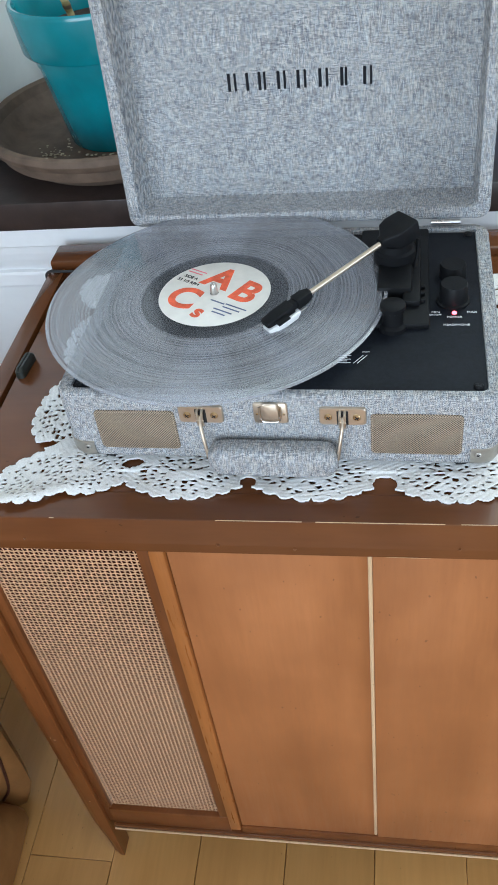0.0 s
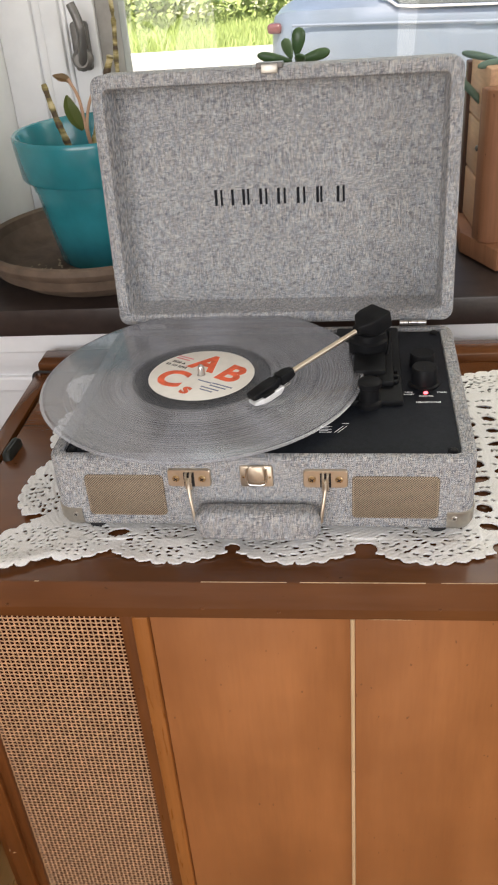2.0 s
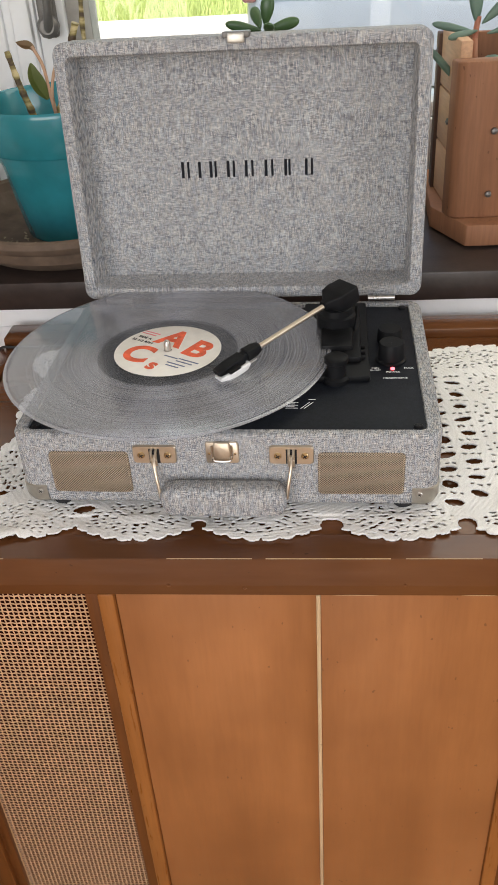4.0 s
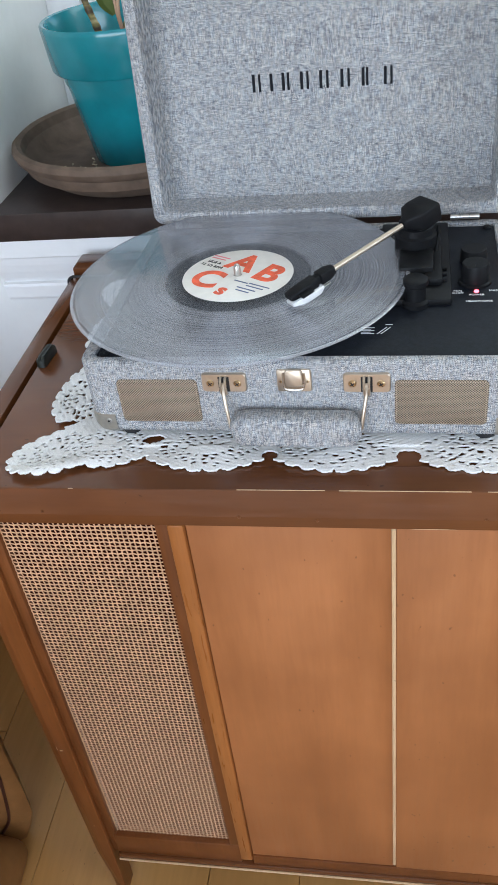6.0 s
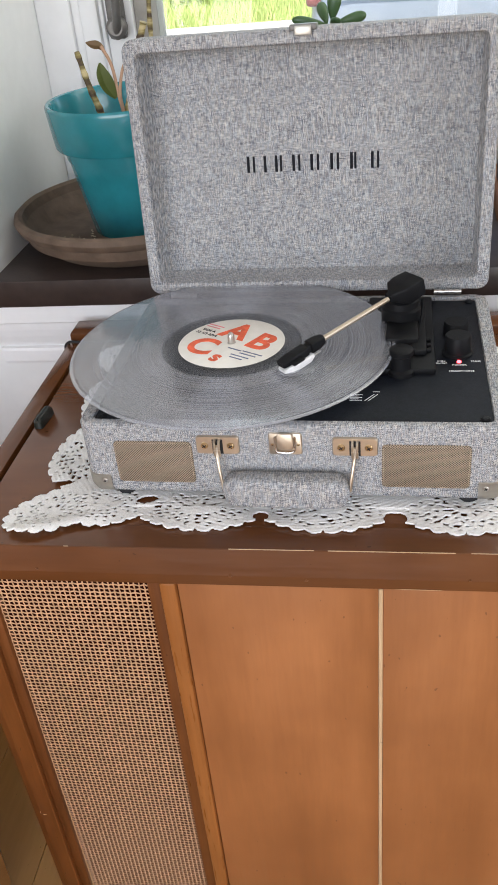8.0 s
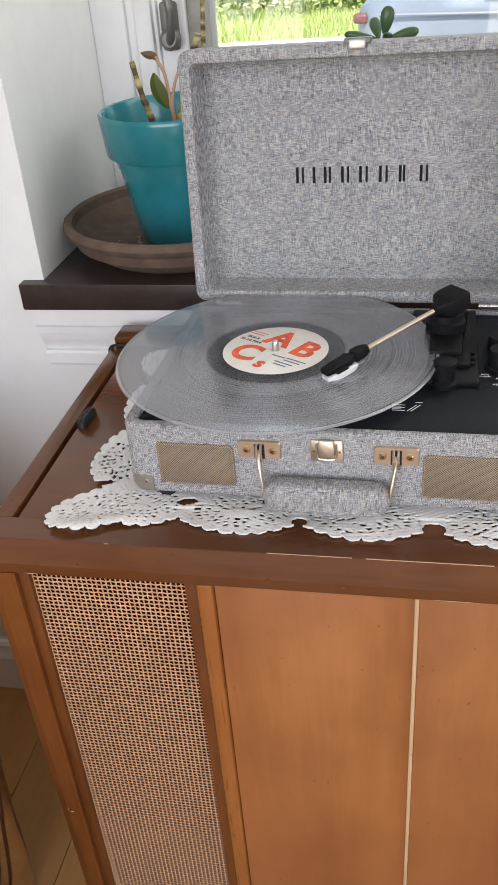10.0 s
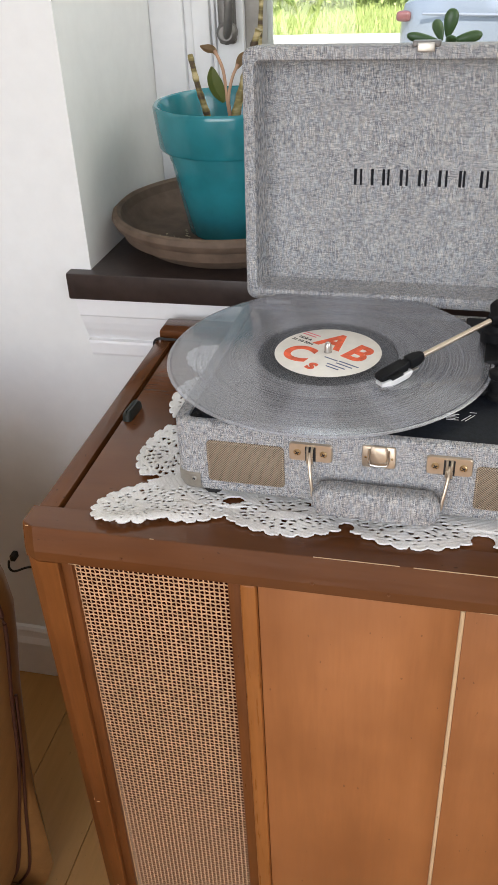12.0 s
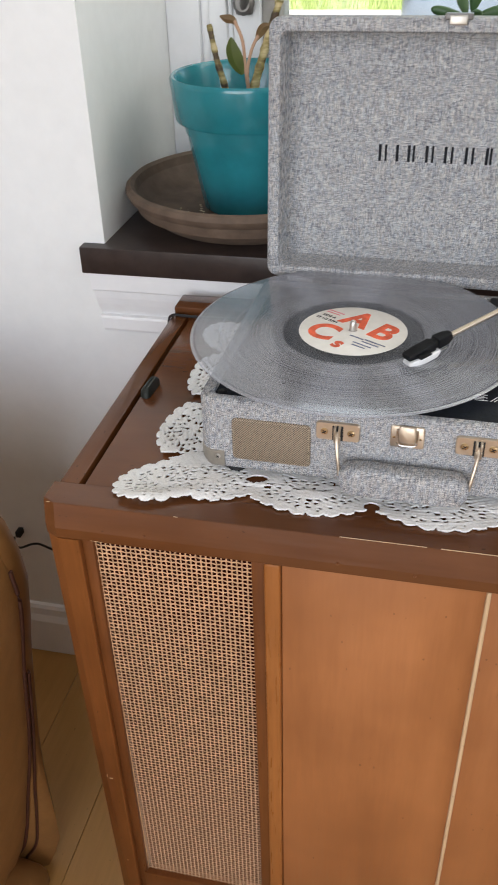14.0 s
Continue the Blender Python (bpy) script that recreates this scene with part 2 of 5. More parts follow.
M["trim"] = plain("white_gloss_paint", (0.82, 0.82, 0.82), 0.35, grain=30, vary=0.03, bump=0.1)
M["sill"] = plain("dark_brown_sill", (0.036, 0.025, 0.022), 0.33, grain=60, vary=0.25, bump=0.25)
M["teal"] = plain("teal_glaze", (0.013, 0.19, 0.225), 0.22, grain=25, vary=0.12, bump=0.05, Coat_Weight=0.4)
M["clay"] = plain("weathered_clay", (0.125, 0.084, 0.058), 0.75, grain=45, vary=0.3, bump=0.5)
M["soil"] = plain("potting_soil", (0.028, 0.018, 0.012), 0.95, grain=120, vary=0.5, bump=0.9)
M["grit"] = plain("pale_grit", (0.42, 0.36, 0.26), 0.9, grain=200, vary=0.4)
M["handle"] = plain("bronze_grey_metal", (0.16, 0.15, 0.14), 0.4, 0.6, grain=80)
M["vinyl_frame"] = plain("grey_window_seal", (0.30, 0.28, 0.25), 0.5, grain=60)
M["leather"] = plain("tan_leather", (0.25, 0.115, 0.035), 0.42, grain=35, vary=0.14, bump=0.35)
M["piping"] = plain("dark_red_piping", (0.06, 0.018, 0.010), 0.5, grain=120)
M["clip"] = plain("dark_green_plastic", (0.018, 0.021, 0.017), 0.4, grain=100)
M["grass"] = plain("sunlit_grass", (0.52, 0.52, 0.32), 0.9, grain=3.0, vary=0.3, bump=0.6)
M["gravel"] = plain("pale_driveway", (0.50, 0.48, 0.44), 0.9, grain=20, vary=0.25, bump=0.5)
M["leaf_far"] = foliage("hedge_leaf", (0.26, 0.34, 0.10), (0.52, 0.60, 0.24), 0.7)
M["jade"] = foliage("jade_leaf", (0.045, 0.10, 0.035), (0.075, 0.15, 0.05), 0.35)
M["olive"] = foliage("olive_leaf", (0.12, 0.15, 0.03), (0.17, 0.20, 0.045), 0.5)
M["sage"] = foliage("blue_green_leaf", (0.10, 0.17, 0.13), (0.16, 0.24, 0.18), 0.5)
M["blush"] = foliage("fading_leaf", (0.17, 0.14, 0.05), (0.34, 0.17, 0.10), 0.6)
M["stalk"] = foliage("pale_pink_stalk", (0.42, 0.24, 0.15), (0.50, 0.32, 0.20), 0.6)
M["pink_leaf"] = foliage("pink_dry_leaf", (0.42, 0.15, 0.10), (0.55, 0.30, 0.17), 0.6)
M["paint"] = plain("silver_car_paint", (0.20, 0.235, 0.285), 0.3, 0.3, grain=6, vary=0.04, bump=0.0, Coat_Weight=0.4)
M["car_glass"] = plain("dark_car_glass", (0.04, 0.052, 0.052), 0.2, grain=5, bump=0.0)
M["chrome"] = plain("bright_chrome", (0.85, 0.85, 0.86), 0.15, 1.0, grain=20, bump=0.0)
M["tail"] = plain("red_tail_lamp", (0.15, 0.06, 0.06), 0.2, grain=20, bump=0.0)
M["tyre"] = plain("tyre_rubber", (0.02, 0.02, 0.02), 0.8, grain=50)
M["brick_out"] = plain("pale_siding", (0.55, 0.54, 0.52), 0.8, grain=10)


def stem_material():
    """Green-brown cane stem with dark rings."""
    m = Mat("ringed_stem", 0.55)
    ring = m.noise(90, (0.3, 0.3, 1.0), 3)
    m.set("Base Color", m.ramp(ring, (0.36, (0.06, 0.035, 0.015)), (0.5, (0.24, 0.19, 0.06)), (0.62, (0.52, 0.42, 0.22))))
    m.bump(ring, 0.4, 0.001)
    return m.mat


def led_material():
    m = Mat("red_power_light", 0.3)
    m.set("Base Color", (0.8, 0.05, 0.06, 1))
    m.set("Emission Color", (1.0, 0.08, 0.1, 1))
    m.set("Emission Strength", 3.0)
    return m.mat


def pane_material():
    m = Mat("window_glass", 0.02)
    clear = m.node("BsdfTransparent", Color=(0.96, 0.98, 0.97, 1))
    shine = m.node("BsdfGlossy", Roughness=0.02)
    fresnel = m.node("Fresnel", IOR=1.45)
    mixer = m.node("MixShader", Fac=fresnel.outputs["Fac"])
    m.put(mixer.inputs[1], clear.outputs[0])
    m.put(mixer.inputs[2], shine.outputs[0])
    m.put(m.tree.nodes["Material Output"].inputs["Surface"], mixer.outputs[0])
    return m.mat


M["stem"] = stem_material()
M["led"] = led_material()
M["pane"] = pane_material()

# ---- building tools ----


def box(x0, x1, y0, y1, z0, z1, bevel=0.0, segments=2, bm=None):
    """A box between the given bounds, with rounded edges; added to bm where given."""
    one = bmesh.new()
    bmesh.ops.create_cube(one, size=1.0)
    for v in one.verts:
        v.co = ((x0 + x1) / 2 + v.co.x * (x1 - x0), (y0 + y1) / 2 + v.co.y * (y1 - y0), (z0 + z1) / 2 + v.co.z * (z1 - z0))
    if bevel:
        bmesh.ops.bevel(one, geom=one.edges[:], offset=bevel, segments=segments, profile=0.5, affect="EDGES")
    return join(bm, one)


def join(bm, one):
    if bm is None:
        return one
    me = bpy.data.meshes.new("tmp")
    one.to_mesh(me)
    one.free()
    bm.from_mesh(me)
    bpy.data.meshes.remove(me)
    return bm


def moved(bm, m):
    bmesh.ops.transform(bm, matrix=m, verts=bm.verts)
    return bm


def loft(rings, cap_start=True, cap_end=True, closed=True):
    """A skin over rings of points of equal count."""
    bm = bmesh.new()
    rows = [[bm.verts.new(p) for p in ring] for ring in rings]
    n = len(rows[0])
    for a, b in zip(rows, rows[1:]):
        for i in range(n if closed else n - 1):
            j = (i + 1) % n
            bm.faces.new((a[i], a[j], b[j], b[i]))
    if cap_start:
        bm.faces.new(rows[0][::-1])
    if cap_end:
        bm.faces.new(rows[-1])
    bmesh.ops.recalc_face_normals(bm, faces=bm.faces)
    return bm


def lathe(profile, steps=48, centre=(0, 0), cap=True):
    """A body of revolution about z from (radius, height) pairs."""
    rings = []
    for r, z in profile:
        rings.append([(centre[0] + r * math.cos(2 * math.pi * i / steps), centre[1] + r * math.sin(2 * math.pi * i / steps), z) for i in range(steps)])
    return loft(rings, cap, cap)


def rounded(w, d, r, n=5):
    """A rounded rectangle about the origin, as a ring of (x, y)."""
    ring = []
    for k, (sx, sy) in enumerate(((1, 1), (-1, 1), (-1, -1), (1, -1))):
        for i in range(n + 1):
            a = math.pi / 2 * (k + i / n)
            ring.append((sx * (w / 2 - r) + r * math.cos(a), sy * (d / 2 - r) + r * math.sin(a)))
    return ring


def tube(points, radius, steps=10, taper=None):
    """A round rod along points; taper gives a radius for each point."""
    pts = [Vector(p) for p in points]
    rings = []
    for i, p in enumerate(pts):
        t = (pts[min(i + 1, len(pts) - 1)] - pts[max(i - 1, 0)]).normalized()
        side = t.cross(Vector((0, 0, 1)))
        side = side.normalized() if side.length > 1e-3 else Vector((1, 0, 0))
        up = side.cross(t)
        r = taper[i] if taper else radius
        rings.append([p + r * (math.cos(2 * math.pi * k / steps) * side + math.sin(2 * math.pi * k / steps) * up) for k in range(steps)])
    return loft(rings)


def curve_points(points, n=12):
    """Smooth points through the given ones."""
    pts = [Vector(p) for p in points]
    pts = [2 * pts[0] - pts[1], *pts, 2 * pts[-1] - pts[-2]]
    out = []
    for a, b, c, d in zip(pts, pts[1:], pts[2:], pts[3:]):
        for i in range(n):
            t = i / n
            out.append(0.5 * ((2 * b) + (c - a) * t + (2 * a - 5 * b + 4 * c - d) * t * t + (3 * b - a - 3 * c + d) * t ** 3))
    out.append(pts[-2])
    return out


def words(text, size, m, depth=0.0002, bold=0.0):
    """Flat lettering in the built-in font, centred, as a bmesh placed by m."""
    data = bpy.data.curves.new("lettering", "FONT")
    data.offset = bold
    data.body, data.size, data.extrude, data.align_x, data.align_y = text, size, depth, "CENTER", "CENTER"
    ob = bpy.data.objects.new("lettering", data)
    scene.collection.objects.link(ob)
    bpy.context.view_layer.update()
    me = bpy.data.meshes.new_from_object(ob.evaluated_get(bpy.context.evaluated_depsgraph_get()))
    bpy.data.objects.remove(ob)
    bm = bmesh.new()
    bm.from_mesh(me)
    bpy.data.meshes.remove(me)
    return moved(bm, m)


def mesh_of(name, bm, material, smooth=True):
    me = bpy.data.meshes.new(name)
    if smooth:
        for f in bm.faces:
            f.smooth = True
        for e in bm.edges:
            if len(e.link_faces) == 2 and e.calc_face_angle(0) > 0.7:
                e.smooth = False
    bm.to_mesh(me)
    bm.free()
    me.materials.append(material)
    return me


def part(name, bm, material, parent, label="", smooth=True, loc=None):
    ob = new(name, mesh_of(name, bm, material, smooth))
    ob.parent = parent
    if loc is not None:
        ob.location = loc
    return tagged(ob, label)


def thing(name, label, category, m=None, group="", kind=""):
    ob = new(name)
    ob.empty_display_size = 0.05
    if m is not None:
        ob.matrix_world = m
    return tagged(ob, label, category, group, kind)


def setting(name, bm, material, label, category, smooth=True):
    return tagged(new(name, mesh_of(name, bm, material, smooth)), label, category, kind="structure")


# ---- the room ----
FLOOR, WALL, JAMB, CEILING = -0.015, 0.462, -0.489, 2.45
GLASS_Y, SILL_Z = 0.83, 0.771
LEFT, RIGHT, BACK = -2.2, 2.4, -2.0
OPEN_R, OPEN_T = 1.15, 1.98

floor = setting("floor", box(LEFT - 0.2, RIGHT + 0.2, BACK - 0.2, 1.0, FLOOR - 0.12, FLOOR - 0.006), M["floor"], "pale maple laminate floor of long planks", "floor")
setting("ceiling", box(LEFT - 0.2, RIGHT + 0.2, BACK - 0.2, 1.0, CEILING, CEILING + 0.12), M["wall"], "plain white ceiling", "ceiling")

bm = box(LEFT - 0.2, JAMB, WALL, 0.96, FLOOR, CEILING)
box(OPEN_R, RIGHT + 0.2, WALL, 0.96, FLOOR, CEILING, bm=bm)
box(JAMB, OPEN_R, WALL, 0.96, FLOOR, SILL_Z - 0.04, bm=bm)
box(JAMB, OPEN_R, WALL, 0.96, OPEN_T, CEILING, bm=bm)
setting("wall_north", bm, M["wall"], "white painted wall with a deep window opening", "wall")
# unseen walls that close the room; their dark beige lowers the bounced light
setting("wall_west", box(LEFT - 0.2, LEFT, BACK, WALL, FLOOR, CEILING), M["room"], "unseen beige wall, kept dark to cut bounce light", "wall")
bm = box(RIGHT, RIGHT + 0.2, BACK, -1.8, FLOOR, CEILING)
box(RIGHT, RIGHT + 0.2, -0.65, WALL, FLOOR, CEILING, bm=bm)
box(RIGHT, RIGHT + 0.2, -1.8, -0.65, FLOOR, 0.93, bm=bm)
box(RIGHT, RIGHT + 0.2, -1.8, -0.65, 2.27, CEILING, bm=bm)
setting("wall_east", bm, M["room"], "unseen beige wall, kept dark to cut bounce light, with an added opening", "wall")
bm = box(LEFT - 0.2, -1.45, BACK - 0.2, BACK, FLOOR, CEILING)
box(0.45, RIGHT + 0.2, BACK - 0.2, BACK, FLOOR, CEILING, bm=bm)
box(-1.45, 0.45, BACK - 0.2, BACK, FLOOR, 0.28, bm=bm)
box(-1.45, 0.45, BACK - 0.2, BACK, 2.16, CEILING, bm=bm)
setting("wall_south", bm, M["room"], "unseen beige wall, kept dark to cut bounce light, with a wide opening", "wall")
# added slab out of view: its eaves block sun from the openings
setting("roof", box(LEFT - 1.6, RIGHT + 1.6, BACK - 1.9, 1.25, CEILING + 0.13, CEILING + 0.25), M["brick_out"], "unseen roof slab, wide eaves added to keep the sun out", "roof")

# sill, its moulding and the skirting
SILL_F = 0.445
setting("window_sill", box(-0.519, OPEN_R + 0.03, SILL_F, GLASS_Y - 0.045, SILL_Z - 0.036, SILL_Z, 0.0025), M["sill"], "dark brown painted wooden window sill", "window sill")
profile = [(0.449, 0.735), (0.449, 0.712), (0.4505, 0.7095), (0.4515, 0.70), (0.4535, 0.69), (0.4565, 0.68), (0.4595, 0.674), (0.4525, 0.6735), (0.4515, 0.670), (0.4515, 0.655), (0.453, 0.6515), (0.4615, 0.6515)]
rings = []
for x, top in ((-0.512, True), (OPEN_R, True)):
    rings.append([(x + (0.0 if x > 0 else 0.012 * (0.735 - z) / 0.084), y, z) for y, z in profile] + [(x, 0.4615, 0.735)])
setting("trim", loft(rings), M["trim"], "white moulded wooden apron under the sill", "trim", False)
profile = [(0.447, FLOOR + 0.001), (0.447, 0.062), (0.4485, 0.066), (0.452, 0.074), (0.453, 0.088), (0.4565, 0.094), (0.4615, 0.096), (0.4615, FLOOR + 0.001)]
setting("baseboard", loft([[(x, y, z) for y, z in profile] for x in (LEFT, RIGHT)]), M["trim"], "white painted baseboard with a moulded top edge", "baseboard", False)

# the window: casing, sash, pane, bottom rail and handle
window = thing("window_1", "white casement window looking onto a garden", "window", kind="structure")
bm = box(JAMB, -0.438, 0.79, 0.95, SILL_Z, OPEN_T, 0.003)
box(-0.438, -0.425, 0.797, 0.95, SILL_Z, OPEN_T, 0.003, bm=bm)
box(-0.425, -0.398, 0.792, 0.95, SILL_Z, OPEN_T, 0.004, bm=bm)
box(-0.398, -0.392, 0.80, 0.95, SILL_Z, OPEN_T, 0.002, bm=bm)
part("casing", bm, M["trim"], window, "white stepped casing")
bm = box(-0.392, -0.350, 0.805, 0.90, 0.80, OPEN_T, 0.004)
box(-0.392, OPEN_R, 0.80, 0.90, SILL_Z, 0.862, 0.004, bm=bm)
box(-0.35, OPEN_R, 0.808, 0.90, 0.862, 0.884, 0.004, bm=bm)
box(OPEN_R - 0.06, OPEN_R, 0.80, 0.90, 0.862, OPEN_T, 0.004, bm=bm)
box(-0.392, OPEN_R, 0.80, 0.90, OPEN_T - 0.06, OPEN_T, 0.004, bm=bm)
part("sash", bm, M["trim"], window)
part("seal", box(-0.350, -0.325, 0.812, 0.90, 0.884, OPEN_T - 0.06, 0.003), M["vinyl_frame"], window, "grey weather seal along the sash")
pane = part("pane", box(-0.325, OPEN_R - 0.06, GLASS_Y + 0.02, GLASS_Y + 0.024, 0.884, OPEN_T - 0.06), M["pane"], window, smooth=False)
pane.visible_shadow = False
latch = part("latch", box(-0.386, -0.360, 0.792, 0.806, 0.995, 1.060, 0.005), M["handle"], window, "bronze-grey window latch")
part("lever", tube(curve_points([(-0.372, 0.785, 1.00), (-0.366, 0.772, 1.02), (-0.362, 0.766, 1.05), (-0.366, 0.766, 1.07), (-0.372, 0.768, 1.085)], 6), 0.0065), M["handle"], latch)
part("boss", moved(lathe([(0.0, 0), (0.014, 0), (0.015, 0.012), (0.010, 0.018), (0.0, 0.018)], 24), pose(-0.370, 0.792, 1.012, 90, 0, 0)), M["handle"], latch)

# ---- the console cabinet ----
TOP, XL, YB = 0.713, -0.3794, 0.434
XR = -XL
cabinet = thing("console_cabinet", "brown walnut console cabinet with cane speaker grilles and sliding doors", "cabinet")
PROFILE = ((0.0355, 0.678), (0.0355, TOP), (0.0062, TOP), (0.0052, 0.7124), (0.0, 0.6890), (0.0, 0.6788), (0.0008, 0.678))
rings = []
for x, back in ((XL - 0.0048, 0.0070), (XL + 0.0067, 0.0), (-XL - 0.0067, 0.0), (-XL + 0.0048, 0.0070)):
    rings.append([(x, y + back * 0.8 if y < 0.03 else y, z) for y, z in PROFILE])
part("front_rail", loft(rings), M["walnut_x"], cabinet, "bevelled front rail with a worn upper edge", smooth=False)
for side in (-1, 1):
    x0, x1 = sorted((side * 0.3610, side * 0.3794))
    part("side_rail", box(x0, x1, 0.0358, YB - 0.0402, 0.690, TOP, 0.0012), M["walnut_y"], cabinet)
part("back_rail", box(XL, XR, YB - 0.04, YB, 0.690, 0.7215, 0.003), M["walnut_x"], cabinet)
part("lid_panel", box(-0.3565, 0.3565, 0.0368, YB - 0.041, 0.690, TOP - 0.0012, 0.0012), M["walnut_x"], cabinet, "flat dark walnut lid between the rails")
part("bottom_board", box(XL + 0.02, XR - 0.02, 0.012, YB - 0.01, 0.092, 0.108, 0.002), M["walnut_x"], cabinet)
part("back_board", box(XL + 0.02, XR - 0.02, YB - 0.02, YB - 0.008, 0.108, 0.689), M["walnut_x"], cabinet)
for side in (-1, 1):
    x0, x1 = sorted((side * 0.3794, side * 0.3610))
    part("side_panel", box(x0 + 0.002, x1 - 0.002, 0.034, YB - 0.03, 0.088, 0.689, 0.001), M["walnut_z"], cabinet)
    for y0, y1, turn in ((0.0, 0.033, 1), (YB - 0.034, YB - 0.002, -1)):
        rings = []
        for z, inset, wide in ((FLOOR, 0.004, 0.3772), (0.02, 0.003, 0.3768), (0.09, 0.0, 0.3780), (0.6776, 0.0, 0.3836)):
            outer, inner, cut, slope = wide - inset, 0.3525 + inset, 0.0115, 0.0070
            front, rear = (y0 + inset, y1 - inset) if turn > 0 else (y1 - inset, y0 + inset)
            ring = [(outer, rear), (outer, front + turn * slope), (outer - 0.001, front + turn * (slope - 0.0006)), (outer - cut + 0.001, front + turn * 0.0006), (outer - cut - 0.0005, front), (inner + 0.0008, front), (inner, front + turn * 0.0008), (inner, rear)]
            rings.append([(side * x, y, z) for x, y in ring])
        part("leg", loft(rings), M["walnut_z"], cabinet)
    x0, x1 = sorted((side * 0.3525, side * 0.3422))
    part("grille_stile", box(x0, x1, 0.006, 0.026, 0.100, 0.6775, 0.0006), M["stile"], cabinet)
    x0, x1 = sorted((side * 0.1975, side * 0.1860))
    part("grille_stile", box(x0, x1, 0.0045, 0.026, 0.108, 0.6775, 0.001), M["stile"], cabinet)
    x0, x1 = sorted((side * 0.1860, side * 0.1715))
    part("divider", box(x0, x1, 0.0005, 0.026, 0.112, 0.6775, 0.0022), M["honey"], cabinet, "honey-coloured upright divider")
    x0, x1 = sorted((side * 0.3456, side * 0.1860))
    part("grille_rail", box(x0, x1, 0.004, 0.026, 0.100, 0.1405, 0.0012), M["stile"], cabinet)
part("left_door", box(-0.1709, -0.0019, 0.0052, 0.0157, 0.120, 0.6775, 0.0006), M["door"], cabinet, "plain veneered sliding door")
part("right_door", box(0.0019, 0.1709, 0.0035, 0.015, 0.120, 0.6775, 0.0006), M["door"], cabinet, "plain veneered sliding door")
part("door_edge", box(-0.0019, 0.0018, 0.0015, 0.016, 0.1285, 0.6765, 0.001), M["pale"], cabinet, "pale wooden edge strip of the door")
part("door_track", box(-0.1715, 0.1715, 0.003, 0.03, 0.100, 0.120, 0.0015), M["stile"], cabinet)
part("bottom_rail", box(-0.3465, 0.3465, 0.001, 0.03, 0.088, 0.0995, 0.0015), M["walnut_x"], cabinet)
part("edge_strip", box(-0.3465, 0.3465, -0.001, 0.0011, 0.0880, 0.0912, 0.0007), M["pale"], cabinet, "thin pale strip along the bottom edge")
for x, z, r in ((-0.123, 0.689, 0.0016), (-0.29, 0.692, 0.0011), (-0.06, 0.686, 0.0014), (0.07, 0.690, 0.0011), (0.16, 0.687, 0.0013)):
    part("nail_plug", moved(lathe([(0.0001, 0), (r, 0), (r * 0.8, 0.0006), (0.0001, 0.0007)], 12), pose(x, 0.0, z, 90, 0, 0)), M["stile"], cabinet)


def scuffs(spots, seed):
    """Small flakes of bare wood where the varnish has worn off an edge."""
    r = random.Random(seed)
    out = bmesh.new()
    for x, y, z, length, tall in spots:
        pts = []
        n = 9
        for i in range(n):
            a = 2 * math.pi * i / n
            k = 0.6 + 0.5 * r.random()
            pts.append(out.verts.new((x + length / 2 * math.cos(a) * k, y, z + tall / 2 * math.sin(a) * k)))
        out.faces.new(pts)
    return out


for k, spot in enumerate([(-0.3640, -0.0006, 0.332, 0.005, 0.0022), (-0.3680, -0.0006, 0.336, 0.0012, 0.005), (-0.3622, -0.0006, 0.170, 0.0025, 0.0018), (-0.335, -0.0006, 0.6795, 0.016, 0.0008), (0.03, -0.0006, 0.6793, 0.05, 0.0007), (0.13, -0.0006, 0.6793, 0.03, 0.0007)]):
    part("worn_spot", scuffs([spot], k), M["pale"], cabinet, "bare scuffed wood", smooth=False)
wear = random.Random(9)
for x, length in ((-0.378, 0.003), (-0.262, 0.004), (-0.088, 0.07), (0.008, 0.10), (0.10, 0.06), (0.22, 0.05)):
    bare = wear.uniform(0.00010, 0.00018)
    part("worn_edge", box(x - length / 2, x + length / 2, 0.0058 - bare, 0.0062, TOP - 0.0004, TOP + bare, 0.00004, 1), M["pale"], cabinet, "varnish worn off along the edge")


def weave(x0, x1, z0, z1, y):
    """Cane weave: flat strands that pass over and under one another."""
    bm = bmesh.new()
    px, pz = 0.0045, 0.0047
    nx, nz = int((x1 - x0) / px), int((z1 - z0) / pz)
    px, pz = (x1 - x0) / nx, (z1 - z0) / nz

    def strand(path, half, across):
        rows = []
        for p in path:
            p = Vector(p)
            rows.append([bm.verts.new(p + o) for o in (across * half, across * half * 0.5 + Vector((0, -0.00035, 0)), across * half * -0.5 + Vector((0, -0.00035, 0)), -across * half, Vector((0, 0.0004, 0)))])
        for a, b in zip(rows, rows[1:]):
            for i in range(5):
                bm.faces.new((a[i], a[(i + 1) % 5], b[(i + 1) % 5], b[i]))

    for i in range(nx + 1):
        x = x0 + i * px
        strand([(x, y + 0.0006 * (1 if (i + k // 2) % 2 else -1) * (1 if k % 2 == 0 else 0), z0 + k * pz / 2) for k in range(2 * nz + 1)], 0.00070, Vector((1, 0, 0)))
    for k in range(nz + 1):
        z = z0 + k * pz
        strand([(x0 + i * px / 2, y - 0.0006 * (1 if (i // 2 + k) % 2 else -1) * (1 if i % 2 == 0 else 0), z) for i in range(2 * nx + 1)], 0.00086, Vector((0, 0, 1)))
    return bm


